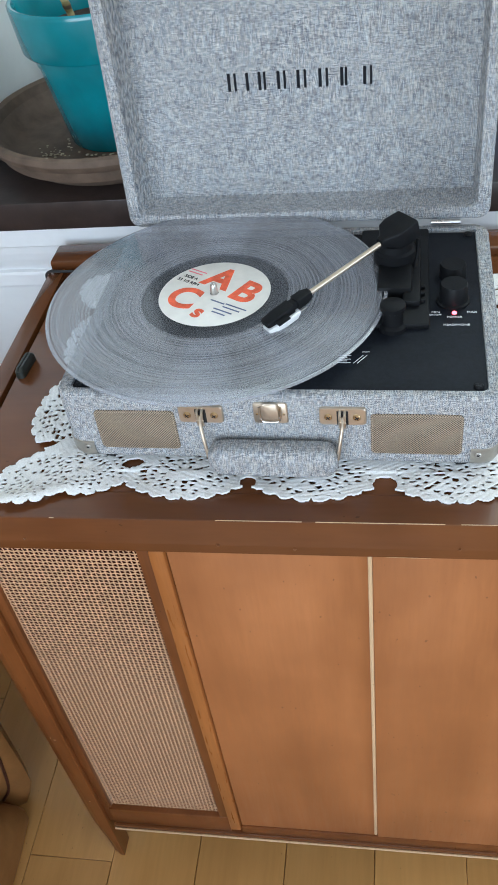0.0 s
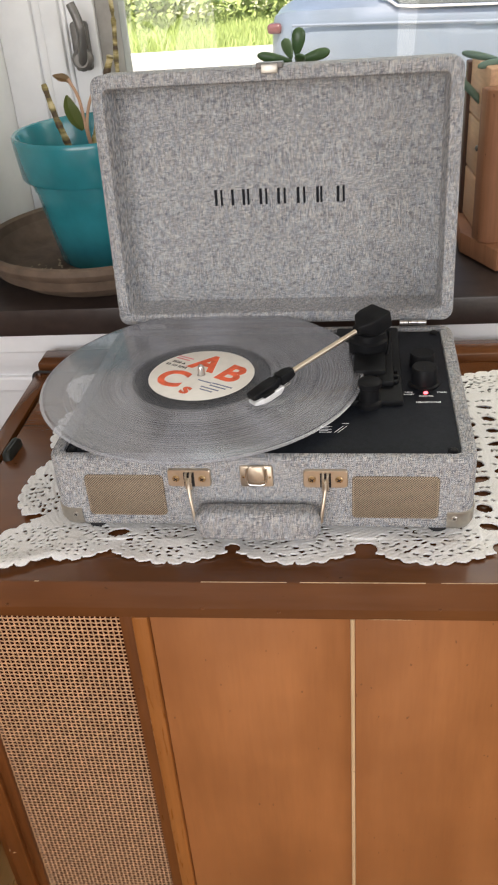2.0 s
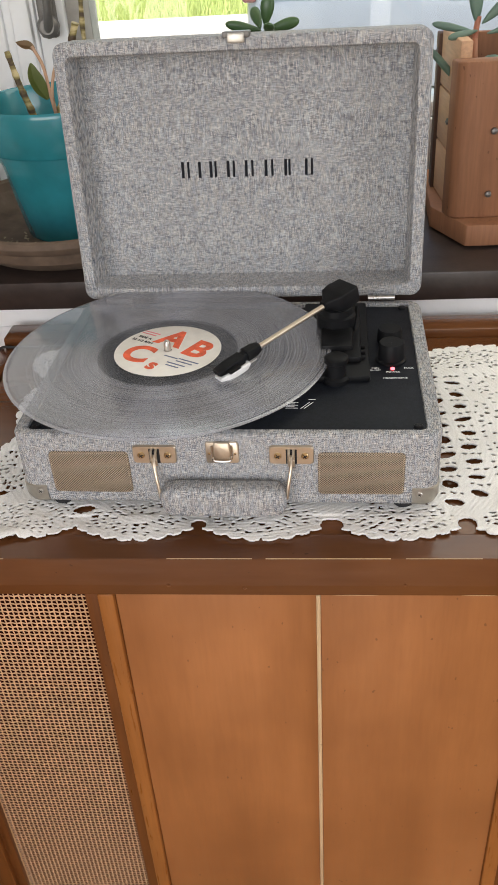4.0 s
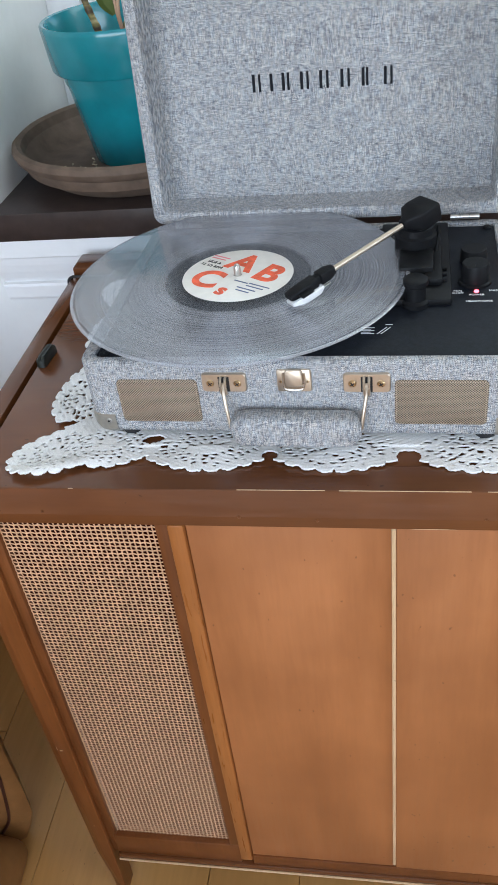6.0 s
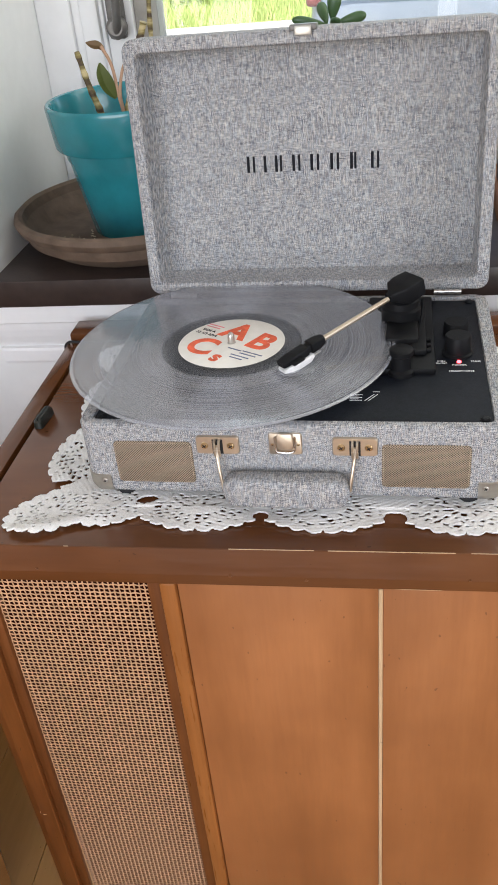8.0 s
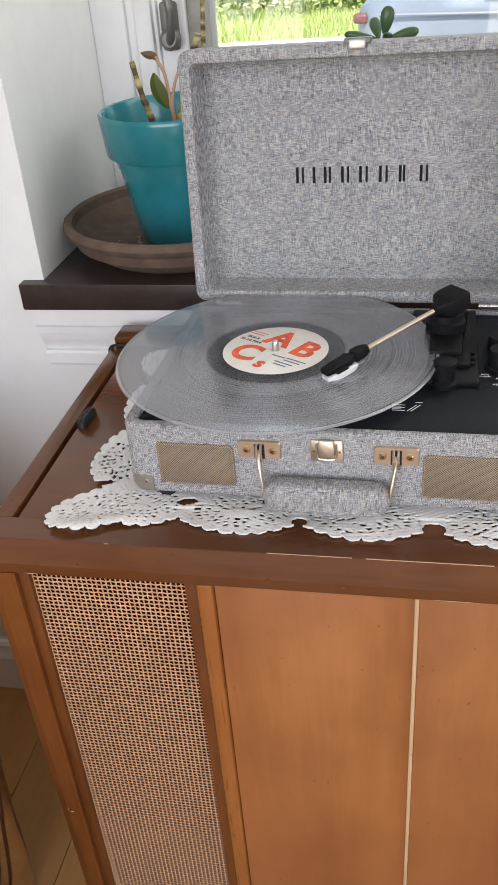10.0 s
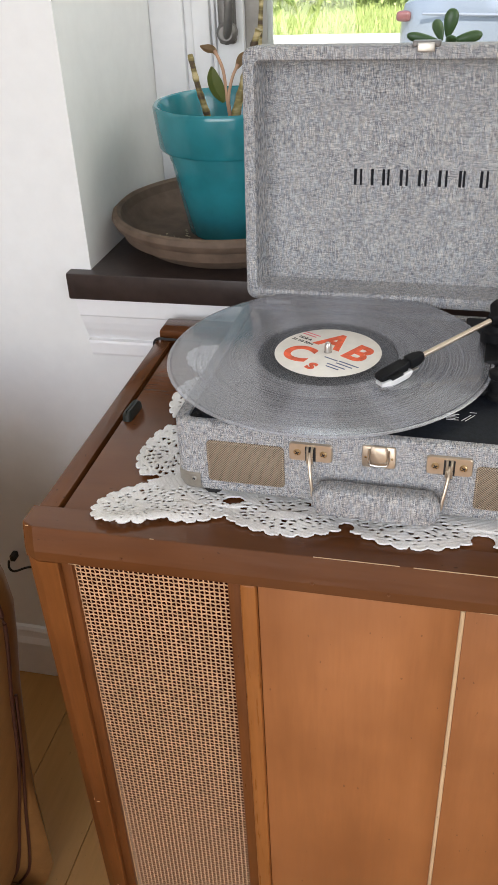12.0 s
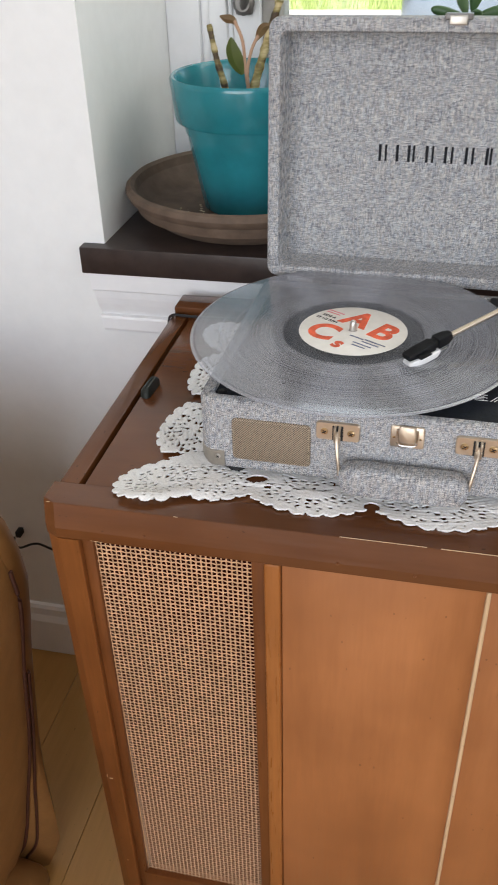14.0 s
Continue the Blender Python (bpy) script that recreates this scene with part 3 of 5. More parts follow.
for x0, x1 in ((-0.3424, -0.1975), (0.1975, 0.3424)):
    tagged(part("cane_grille", weave(x0 + 0.0005, x1 - 0.0005, 0.1385, 0.6885, 0.0115), M["cane"], cabinet, "woven cane speaker grille over dark cloth", smooth=False), kind="stuff")
    part("grille_cloth", box(x0, x1, 0.0185, 0.0215, 0.139, 0.688), M["cane_back"], cabinet, "dark maroon cloth behind the cane")

# the dark plastic clip on the lid's seam, and the cord at the back corner
rings = []
for z, w, d in ((TOP - 0.001, 0.0100, 0.034), (TOP + 0.006, 0.0095, 0.033), (TOP + 0.0095, 0.0060, 0.026)):
    rings.append([(x, y + 0.0, z) for x, y in rounded(w, d, 0.0035, 3)])
clip = tagged(new("lid_pull", mesh_of("lid_pull", moved(loft(rings), pose(-0.3495, 0.207, 0, 0, 0, -4)), M["clip"])), "small dark green plastic pull on the cabinet lid", "lid pull")
cord = tagged(new("power_cord", mesh_of("power_cord", tube(curve_points([(-0.30, 0.386, TOP + 0.0015), (-0.34, 0.384, TOP + 0.0015), (-0.366, 0.383, TOP + 0.0025), (-0.379, 0.385, TOP + 0.001), (-0.3855, 0.388, TOP - 0.012), (-0.3845, 0.392, TOP - 0.06), (-0.384, 0.395, TOP - 0.2)], 6), 0.0017, 8), M["rubber"])), "thin black cord draped over the cabinet's back corner", "cord")

# ---- the crochet doily ----


def doily_mesh():
    """Crochet lace: a cloth cut by scalloped lobes and rows of small eyelets."""
    step = 0.001
    xs = np.arange(-0.345, 0.275, step)
    ys = np.arange(-0.002, 0.392, step)
    gx, gy = np.meshgrid(xs, ys, indexing="ij")
    rnd = np.random.RandomState(4)

    def ellipse(cx, cy, a, b, turn=0.0, scallops=0, depth=0.0):
        c, s = math.cos(turn), math.sin(turn)
        u, v = (gx - cx) * c + (gy - cy) * s, -(gx - cx) * s + (gy - cy) * c
        r = np.sqrt((u / a) ** 2 + (v / b) ** 2)
        edge = 1.0
        if scallops:
            edge = 1.0 - depth + depth * 1.7 * np.sqrt(np.abs(np.cos(np.arctan2(v / b, u / a) * scallops / 2)))
        return r < edge

    solid = (gx > -0.290) & (gx < 0.235) & (gy > 0.054) & (gy < 0.335)
    lobes = []
    for cx in (-0.155, -0.047, 0.068, 0.178):
        lobes.append((cx, 0.057, 0.0555, 0.029, 0.0, 16))
    lobes.append((-0.243, 0.060, 0.044, 0.029, 0.25, 14))
    lobes.append((-0.287, 0.050, 0.043, 0.030, 0.55, 12))
    for cy in (0.138, 0.246):
        lobes.append((-0.282, cy, 0.052, 0.033, math.pi / 2, 14))
    lobes.append((-0.285, 0.335, 0.045, 0.033, -0.6, 12))
    for cx in (-0.18, -0.07, 0.045):
        lobes.append((cx, 0.335, 0.055, 0.028, 0.0, 16))
    lobes.append((0.165, 0.329, 0.058, 0.034, 0.2, 16))
    lobes.append((0.24, 0.335, 0.043, 0.030, 0.6, 12))
    for cy in (0.10, 0.21):
        lobes.append((0.228, cy, 0.055, 0.033, math.pi / 2, 14))
    for cx, cy, a, b, turn, n in lobes:
        solid |= ellipse(cx, cy, a, b, turn, n + 6, 0.085)
    # notches between the lobes
    for cx, cy, a, b, turn in ((-0.101, 0.047, 0.007, 0.006, 0), (0.012, 0.046, 0.010, 0.009, 0), (0.124, 0.047, 0.008, 0.009, 0), (-0.205, 0.068, 0.010, 0.005, 0.2), (-0.293, 0.090, 0.012, 0.004, 0.3), (-0.292, 0.193, 0.014, 0.010, 0)):
        solid &= ~ellipse(cx, cy, a, b, turn)
    # rows of slits that fan out through each lobe
    holes = np.zeros_like(solid)
    reach, polar = [], []
    for cx, cy, a, b, turn, n in lobes:
        c, s = math.cos(turn), math.sin(turn)
        u, v = ((gx - cx) * c + (gy - cy) * s) / a, (-(gx - cx) * s + (gy - cy) * c) / b
        reach.append(np.hypot(u, v))
        polar.append(np.arctan2(v, u) / (2 * math.pi) + 0.5)
    nearest = np.argmin(np.array(reach), axis=0)
    for k in range(len(lobes)):
        mine = (nearest == k) & ~((gx > 0.106) & (gx < 0.200) & (gy > 0.062) & (gy < 0.31))
        for f, count, tall, wide, share in ((0.83, 30, 0.026, 0.15, 0.45), (0.70, 26, 0.050, 0.25, 0.9), (0.55, 22, 0.045, 0.25, 0.85), (0.40, 17, 0.055, 0.25, 0.8), (0.22, 9, 0.07, 0.22, 0.7)):
            cell = polar[k] * count + rnd.rand()
            which = np.floor(cell).astype(int) % count
            width = wide * rnd.uniform(0.55, 1.25, count) * (rnd.rand(count) < share)
            height = tall * rnd.uniform(0.6, 1.2, count)
            middle = f + 0.02 * rnd.randn(count)
            lean = 0.5 * rnd.randn(count)
            q = (reach[k] - middle[which]) / height[which]
            p = np.abs(cell - np.floor(cell) - 0.5 + 0.12 * lean[which] * q)
            holes |= mine & (np.abs(q) < 1) & (p < width[which] * (1 - 0.4 * q))
    # two columns of large eyelets beside the case, with small slits between them
    for x, y0, a, b in ((0.1180, 0.076, 0.0094, 0.0058), (0.1430, 0.088, 0.0080, 0.0046)):
        y = y0
        while y < 0.30:
            holes |= ellipse(x + 0.0012 * rnd.randn(), y, a * rnd.uniform(0.8, 1.15), b * rnd.uniform(0.75, 1.1), 0.25 * rnd.randn())
            for dx in (-0.007, 0.0, 0.007):
                holes |= ellipse(x + dx + 0.001 * rnd.randn(), y + 0.0120 + 0.001 * rnd.randn(), 0.0026 * rnd.uniform(0.7, 1.2), 0.0014, 0.5 * rnd.randn())
            y += 0.0240
    for k, x in enumerate(np.arange(0.160, 0.214, 0.0085)):
        for y in np.arange(0.075 + 0.004 * (k % 2), 0.30, 0.0086):
            if rnd.rand() < 0.75:
                holes |= ellipse(x + 0.0012 * rnd.randn(), y + 0.001 * rnd.randn(), 0.0026 * rnd.uniform(0.6, 1.2), 0.0015 * rnd.uniform(0.6, 1.2), 0.6 * rnd.randn())
    keep = solid & ~holes
    keep &= ~((gx > -0.235) & (gx < 0.082) & (gy > 0.082) & (gy < 0.300))
    # rows of stitches as relief; the corner lies in a raised fold
    d = np.hypot(gx + 0.077, (gy - 0.19) * 1.15)
    height = 0.0016 + 0.00025 * np.sin(d * 1400) + 0.0003 * np.sin(gx * 1700 + 3 * np.sin(gy * 300)) * np.sin(gy * 1600) + 0.0003 * rnd.rand(*gx.shape)
    fold = np.exp(-(((gx + 0.262) * 0.35 - (gy - 0.033)) / 0.011) ** 2) * np.clip((-0.225 - gx) / 0.03, 0, 1) * np.clip((gx + 0.33) / 0.02, 0, 1)
    height += 0.0042 * fold
    height += 0.0014 * np.sin(gx * 60 + 1.0) * np.sin(gy * 75) * ((gy < 0.06) | (gx < -0.255) | (gx > 0.11)) + 0.0012
    index = -np.ones((len(xs) + 1, len(ys) + 1), int)
    verts, faces = [], []

    def corner(i, j):
        if index[i, j] < 0:
            a, b = min(i, len(xs) - 1), min(j, len(ys) - 1)
            index[i, j] = len(verts)
            verts.append((xs[0] + (i - 0.5) * step, ys[0] + (j - 0.5) * step, TOP + height[a, b]))
        return index[i, j]

    for i, j in zip(*np.nonzero(keep)):
        faces.append((corner(i, j), corner(i + 1, j), corner(i + 1, j + 1), corner(i, j + 1)))
    me = bpy.data.meshes.new("doily")
    me.from_pydata(verts, [], faces)
    me.polygons.foreach_set("use_smooth", [True] * len(me.polygons))
    me.materials.append(M["lace"])
    return me


doily = tagged(new("doily", doily_mesh()), "ivory crochet lace doily with scalloped edges under the record player", "doily")
relax = doily.modifiers.new("relax", "SMOOTH")
relax.factor, relax.iterations = 0.5, 3
thick = doily.modifiers.new("thick", "SOLIDIFY")
thick.thickness, thick.offset = 0.0016, -0.9

# ---- the record player ----
CASE_W, CASE_D, CASE_B, CASE_T = 0.3560, 0.2576, 0.7235, 0.7965
player = thing("record_player", "grey linen suitcase record player with its lid open", "record player", pose(-0.0771, 0.0610, 0, 0, 0, math.degrees(-0.0258)))


def at_case(ring, z):
    return [(x, y + CASE_D / 2, z) for x, y in ring]


rings = [at_case(rounded(CASE_W - 0.016, CASE_D - 0.016, 0.012), CASE_B)]
rings.append(at_case(rounded(CASE_W - 0.006, CASE_D - 0.006, 0.013), CASE_B + 0.003))
rings.append(at_case(rounded(CASE_W - 0.001, CASE_D - 0.001, 0.0135), CASE_B + 0.008))
rings.append(at_case(rounded(CASE_W, CASE_D, 0.014), CASE_B + 0.02))
rings.append(at_case(rounded(CASE_W, CASE_D, 0.014), CASE_T - 0.003))
rings.append(at_case(rounded(CASE_W - 0.0025, CASE_D - 0.0025, 0.013), CASE_T - 0.0008))
rings.append(at_case(rounded(CASE_W - 0.005, CASE_D - 0.005, 0.012), CASE_T))
rings.append(at_case(rounded(CASE_W - 0.0235, CASE_D - 0.0175, 0.006), CASE_T))
rings.append(at_case(rounded(CASE_W - 0.0250, CASE_D - 0.0190, 0.005), CASE_T - 0.0012))
rings.append(at_case(rounded(CASE_W - 0.0252, CASE_D - 0.0192, 0.005), CASE_T - 0.012))
part("case", loft(rings), M["linen"], player, "grey linen-covered wooden case")
part("deck_panel", box(-0.1652, 0.1652, 0.0092, 0.2432, 0.785, 0.7952, 0.0004), M["panel"], player, "matt black control deck")


def screw(name, u, v, z, r, material, parent, facing=0):
    """A cross-head screw; facing 0 looks up, 1 looks to the front."""
    bm = lathe([(0.0001, 0), (r, 0), (r, r * 0.25), (r * 0.75, r * 0.5), (0.0001, r * 0.55)], 16)
    turn = pose(u, v, z, 90, 0, 0) if facing else pose(u, v, z)
    ob = part(name, moved(bm, turn), material, parent)
    cross = box(-r * 0.62, r * 0.62, -r * 0.13, r * 0.13, r * 0.45, r * 0.62)
    box(-r * 0.13, r * 0.13, -r * 0.62, r * 0.62, r * 0.45, r * 0.62, bm=cross)
    part("slot", moved(cross, turn @ pose(0, 0, 0, 0, 0, 33)), M["rubber"], ob, smooth=False)
    return ob


for u, v in ((0.1588, 0.0148), (-0.1588, 0.0148), (0.1588, 0.2385)):
    screw("deck_screw", u, v, 0.7952, 0.0040, M["black"], player)
for u, v in ((-0.15, 0.02), (0.15, 0.02), (-0.15, 0.235), (0.15, 0.235)):
    part("foot", lathe([(0.0001, 0), (0.0085, 0), (0.0095, 0.004), (0.0095, 0.0115), (0.0001, 0.0115)], 20, (u, v)), M["rubber"], player, loc=(0, 0, 0.7150))

# corner guards
for side in (-1, 1):
    ring_of = []
    for z, inset in ((CASE_B + 0.0005, 0.0075), (CASE_B + 0.0035, 0.0025), (CASE_B + 0.009, 0.0), (CASE_B + 0.0205, -0.0003), (CASE_B + 0.0215, 0.0012)):
        pts = []
        r = 0.014
        for p in [(0.0225, 0), *[(r - r * math.sin(a), r - r * math.cos(a)) for a in [math.pi / 2 * i / 6 for i in range(7)]], (0, 0.0225)]:
            u, v = p
            k = inset - 0.0008
            nx, ny = (1 if u < r else 0), (1 if v < r else 0)
            if u < r and v < r:
                nx, ny = (r - u) / r, (r - v) / r
            u, v = u + nx * k, v + ny * k
            pts.append((side * (CASE_W / 2 - u), v, z))
        ring_of.append(pts)
    guard = part("corner_guard", loft(ring_of, False, False, closed=False), M["guard"], player, "dull nickel corner guard")
    screw("guard_screw", side * (CASE_W / 2 - 0.0165), -0.0008, CASE_B + 0.0155, 0.0024, M["steel"], guard, 1)

# loudspeaker grilles in the front
for u0, u1 in ((-0.1478, -0.0795), (0.0780, 0.1485)):
    grille = loft([[((u0 + u1) / 2 + x, y_off, 0.7595 + z) for x, z in rounded(u1 - u0 - k, 0.0415 - k, 0.004, 4)] for y_off, k in ((0.001, 0), (-0.0010, 0.0), (-0.0015, 0.0012))])
    g = part("speaker_grille", grille, M["mesh"], player, "champagne perforated speaker grille")
    dots = bmesh.new()
    n_u, n_z = 36, 20
    for i in range(n_u):
        for z in (0.7595 + 0.0195, 0.7595 - 0.0195):
            moved_dot = (u0 + 0.003 + (u1 - u0 - 0.006) * i / (n_u - 1), -0.0016, z)
            bmesh.ops.create_icosphere(dots, subdivisions=1, radius=0.00045, matrix=Matrix.Translation(moved_dot))
    for k in range(n_z):
        for u in (u0 + 0.0013, u1 - 0.0013):
            bmesh.ops.create_icosphere(dots, subdivisions=1, radius=0.00045, matrix=Matrix.Translation((u, -0.0016, 0.7595 - 0.017 + 0.034 * k / (n_z - 1))))
    tagged(part("embossed_border", dots, M["champagne"], g), kind="stuff")

# latch in the middle
bm = loft([[(x, y, 0.7802 + z) for x, z in rounded(0.0272 - k, 0.0205 - k, 0.0022, 4)] for y, k in ((0.0, 0), (-0.0012, 0), (-0.0016, 0.0008))])
latch = part("front_latch", bm, M["champagne"], player, "champagne metal catch plate")
tongue = loft([[(x, y, 0.7835 + z) for x, z in rounded(0.0142 - k, 0.0155 - k, 0.0035, 4)] for y, k in ((-0.0016, 0), (-0.0032, 0.0), (-0.0038, 0.0012))])
part("tongue", tongue, M["champagne"], latch)
part("bail", tube(curve_points([(-0.0082, -0.0035, 0.788), (-0.0080, -0.0040, 0.778), (-0.0055, -0.0042, 0.7738), (0.0055, -0.0042, 0.7738), (0.0080, -0.0040, 0.778), (0.0082, -0.0035, 0.788)], 5), 0.0008, 8), M["steel"], latch)
for u in (-0.0108, 0.0108):
    screw("rivet", u, -0.0016, 0.7795, 0.0011, M["brass"], latch, 1)

# handle plates, links and the padded handle
for side in (-1, 1):
    uc = side * 0.0566
    bm = loft([[(uc + x, y, 0.7785 + z) for x, z in rounded(0.0365 - k, 0.0172 - k, 0.003, 4)] for y, k in ((0.0, 0), (-0.0018, 0), (-0.0026, 0.0012))])
    plate = part("handle_plate", bm, M["champagne"], player, "champagne metal handle plate with two screws")
    for u in (-0.0111, 0.0111):
        screw("plate_screw", uc + u, -0.0026, 0.7784, 0.0031, M["brass"], plate, 1)
    # a dark block laid on the plate as the shade of the loops' gap
    part("slot", box(uc - 0.0045, uc + 0.0045, -0.0029, -0.0025, 0.7705, 0.7845, 0.0001, 1), M["rubber"], plate, "dark block standing for the shaded gap behind the loops", smooth=False)
    for k in (-0.0019, 0.0019):
        part("loop", tube(curve_points([(uc + k, -0.0020, 0.7845), (uc + k, -0.0058, 0.7835), (uc + k, -0.0070, 0.7780), (uc + k, -0.0062, 0.7705)], 5), 0.0011, 8), M["champagne"], plate)
    link = tube(curve_points([(uc, -0.0045, 0.7800), (uc - side * 0.0002, -0.0080, 0.7725), (uc - side * 0.0018, -0.0120, 0.7600), (uc - side * 0.0040, -0.0150, 0.7440)], 6), 0.0015, 8)
    part("link", link, M["champagne"], plate)
rings = []
for i in range(25):
    s = -1 + 2 * i / 24
    u = 0.0525 * s
    fat = (1 - abs(s) ** 14) ** 0.5 if abs(s) < 1 else 0.0
    fat = max(fat, 0.45)
    ring = []
    for k in range(20):
        a = 2 * math.pi * k / 20
        ca, sa = math.cos(a), math.sin(a)
        ring.append((u, -0.0135 + 0.0105 * fat * math.copysign(abs(ca) ** 0.55, ca), 0.7430 + 0.0142 * fat * math.copysign(abs(sa) ** 0.45, sa) - 0.0006 * (1 - s * s)))
    rings.append(ring)
part("handle", loft(rings), M["linen"], player, "padded handle covered in grey linen")

# the lid
TILT, LID_H, LID_D = 0.0913, 0.2515, 0.0434
HV, HW = 0.2576, 0.8005


def lid_point(u, h, d):
    """A point of the lid: u across, h up from the hinge, d behind the rim."""
    return (u, HV + h * math.sin(TILT) + d * math.cos(TILT), HW + h * math.cos(TILT) - d * math.sin(TILT))


def lid_ring(w, hgt, r, d):
    return [lid_point(x + 0.0015, LID_H / 2 + y, d) for x, y in rounded(w, hgt, r, 6)]


rings = [lid_ring(CASE_W - 0.029, LID_H - 0.029, 0.004, LID_D), lid_ring(CASE_W - 0.0275, LID_H - 0.0275, 0.005, LID_D - 0.001), lid_ring(CASE_W - 0.027, LID_H - 0.027, 0.006, 0.004), lid_ring(CASE_W - 0.024, LID_H - 0.024, 0.007, 0.0008), lid_ring(CASE_W - 0.020, LID_H - 0.020, 0.007, 0.0), lid_ring(CASE_W - 0.006, LID_H - 0.006, 0.009, 0.0), lid_ring(CASE_W - 0.0015, LID_H - 0.0015, 0.0105, 0.0015), lid_ring(CASE_W, LID_H, 0.011, 0.005), lid_ring(CASE_W, LID_H, 0.011, LID_D + 0.002), lid_ring(CASE_W - 0.004, LID_H - 0.004, 0.014, LID_D + 0.0065), lid_ring(CASE_W - 0.014, LID_H - 0.014, 0.011, LID_D + 0.008)]
lid = part("lid", loft(rings), M["linen"], player, "open lid lined with grey linen")
# the maker's mark: eight dark upright shapes
LID_TURN = Matrix.Translation(lid_point(0, 0, LID_D)) @ Matrix.Rotation(-TILT, 4, "X")
for u, w in ((-0.0655, 0.0085), (-0.0505, 0.0032), (-0.0365, 0.0075), (-0.0180, 0.0085), (0.0010, 0.0090), (0.0215, 0.0090), (0.0405, 0.0065), (0.0625, 0.0085)):
    stroke = 0.0029
    bm = box(0.0013 + u - w / 2, 0.0013 + u - w / 2 + min(stroke, w), -0.0008, 0.0, 0.1167, 0.1331, 0.0004)
    if w > 0.005:
        box(0.0013 + u + w / 2 - stroke * 0.8, 0.0013 + u + w / 2, -0.0008, 0.0, 0.1167, 0.1331, 0.0004, bm=bm)
    part("logo_bar", moved(bm, LID_TURN), M["ink"], lid)
catch = part("lid_catch", moved(box(-0.0125, 0.0125, -0.004, 0.014, LID_H - 0.002, LID_H + 0.0035, 0.001), Matrix.Translation(lid_point(0, 0, 0)) @ Matrix.Rotation(-TILT, 4, "X")), M["handle"], lid, "dull metal catch on the lid's edge")
part("catch_hook", moved(box(-0.008, 0.008, -0.006, -0.003, LID_H - 0.006, LID_H + 0.002, 0.001), Matrix.Translation(lid_point(0, 0, 0)) @ Matrix.Rotation(-TILT, 4, "X")), M["guard"], catch)
# hinges
for u in (0.1385, -0.1385):
    bm = None
    for k in range(3):
        knuckle = moved(lathe([(0.0001, -0.0044), (0.0026, -0.0044), (0.0026, 0.0044), (0.0001, 0.0044)], 14), pose(u + (k - 1) * 0.0092, 0.2530, 0.8010, 0, 90, 0))
        bm = join(bm, knuckle) if bm else knuckle
    part("hinge", bm, M["steel"], player, "small nickel hinge")

# platter, seen through the clear record
part("platter", lathe([(0.0001, 0.7946), (0.064, 0.7946), (0.066, 0.797), (0.066, 0.8045), (0.064, 0.8062), (0.0001, 0.8062)], 64, (-0.0635, 0.1244)), M["platter"], player, "dark rubber platter")
part("spindle", lathe([(0.0033, 0.806), (0.0033, 0.8155), (0.0026, 0.8185), (0.0014, 0.8196), (0.0001, 0.8198)], 20, (-0.0635, 0.1244)), M["steel"], player)

# tonearm base, pivot and arm
base = part("tonearm_base", box(0.060, 0.1225, 0.088, 0.2425, 0.7946, 0.8010, 0.002), M["black"], player, "black tonearm base")
part("bracket", box(0.100, 0.115, 0.112, 0.20, 0.801, 0.8075, 0.002), M["black"], base)
part("bracket", box(0.078, 0.108, 0.125, 0.165, 0.801, 0.8120, 0.003), M["black"], base)
part("lift_lever", tube([(0.110, 0.165, 0.806), (0.112, 0.180, 0.816), (0.112, 0.186, 0.822)], 0.002, 8), M["black"], base)
part("pivot_column", lathe([(0.0001, 0.801), (0.0185, 0.801), (0.0185, 0.820), (0.0165, 0.822), (0.0160, 0.828), (0.0125, 0.830), (0.012, 0.836), (0.0001, 0.836)], 36, (0.092, 0.176)), M["black"], base)
part("arm_rest", lathe([(0.0001, 0.7946), (0.0115, 0.7946), (0.0115, 0.799), (0.0088, 0.801), (0.0085, 0.813), (0.0105, 0.8145), (0.0105, 0.8185), (0.0085, 0.820), (0.0001, 0.820)], 28, (0.0925, 0.091)), M["black"], base, "round black arm rest")
for v in (0.118, 0.128, 0.138):
    part("rib", box(0.111, 0.119, v, v + 0.004, 0.801, 0.8045, 0.001), M["black"], base)
arm = part("tonearm", tube([(0.0800, 0.1494, 0.8395), (0.0190, 0.0939, 0.8240)], 0.0024, 14), M["champagne"], player, "champagne metal tonearm tube")
AIM = math.degrees(math.atan2(0.1030 - 0.1480, 0.0290 - 0.0785))
DROP = math.degrees(math.asin(0.013 / math.hypot(0.0495, 0.045)))


def along_arm(bm, u, v, z, drop=DROP):
    return moved(bm, pose(u, v, z, 0, 0, AIM) @ pose(0, 0, 0, 0, drop, 0))


rings = []
for x, w, h in ((-0.019, 0.018, 0.010), (-0.016, 0.026, 0.0165), (-0.002, 0.028, 0.0175), (0.006, 0.025, 0.016), (0.0125, 0.010, 0.010), (0.017, 0.008, 0.008)):
    rings.append([(x, y, z) for y, z in rounded(w, h, 0.002, 2)])
part("pivot_head", along_arm(loft(rings), 0.0925, 0.1620, 0.8425), M["black"], arm, "faceted black pivot head")
rings = []
for x, w, h in ((-0.003, 0.0075, 0.0075), (0.003, 0.0105, 0.0095), (0.0125, 0.0110, 0.0100), (0.0130, 0.0080, 0.0075), (0.0165, 0.0080, 0.0075), (0.0170, 0.0120, 0.0080), (0.034, 0.0122, 0.0070), (0.0435, 0.0112, 0.0055), (0.0445, 0.0100, 0.0045)):
    rings.append([(x, y, z) for y, z in rounded(w, h, 0.0015, 2)])
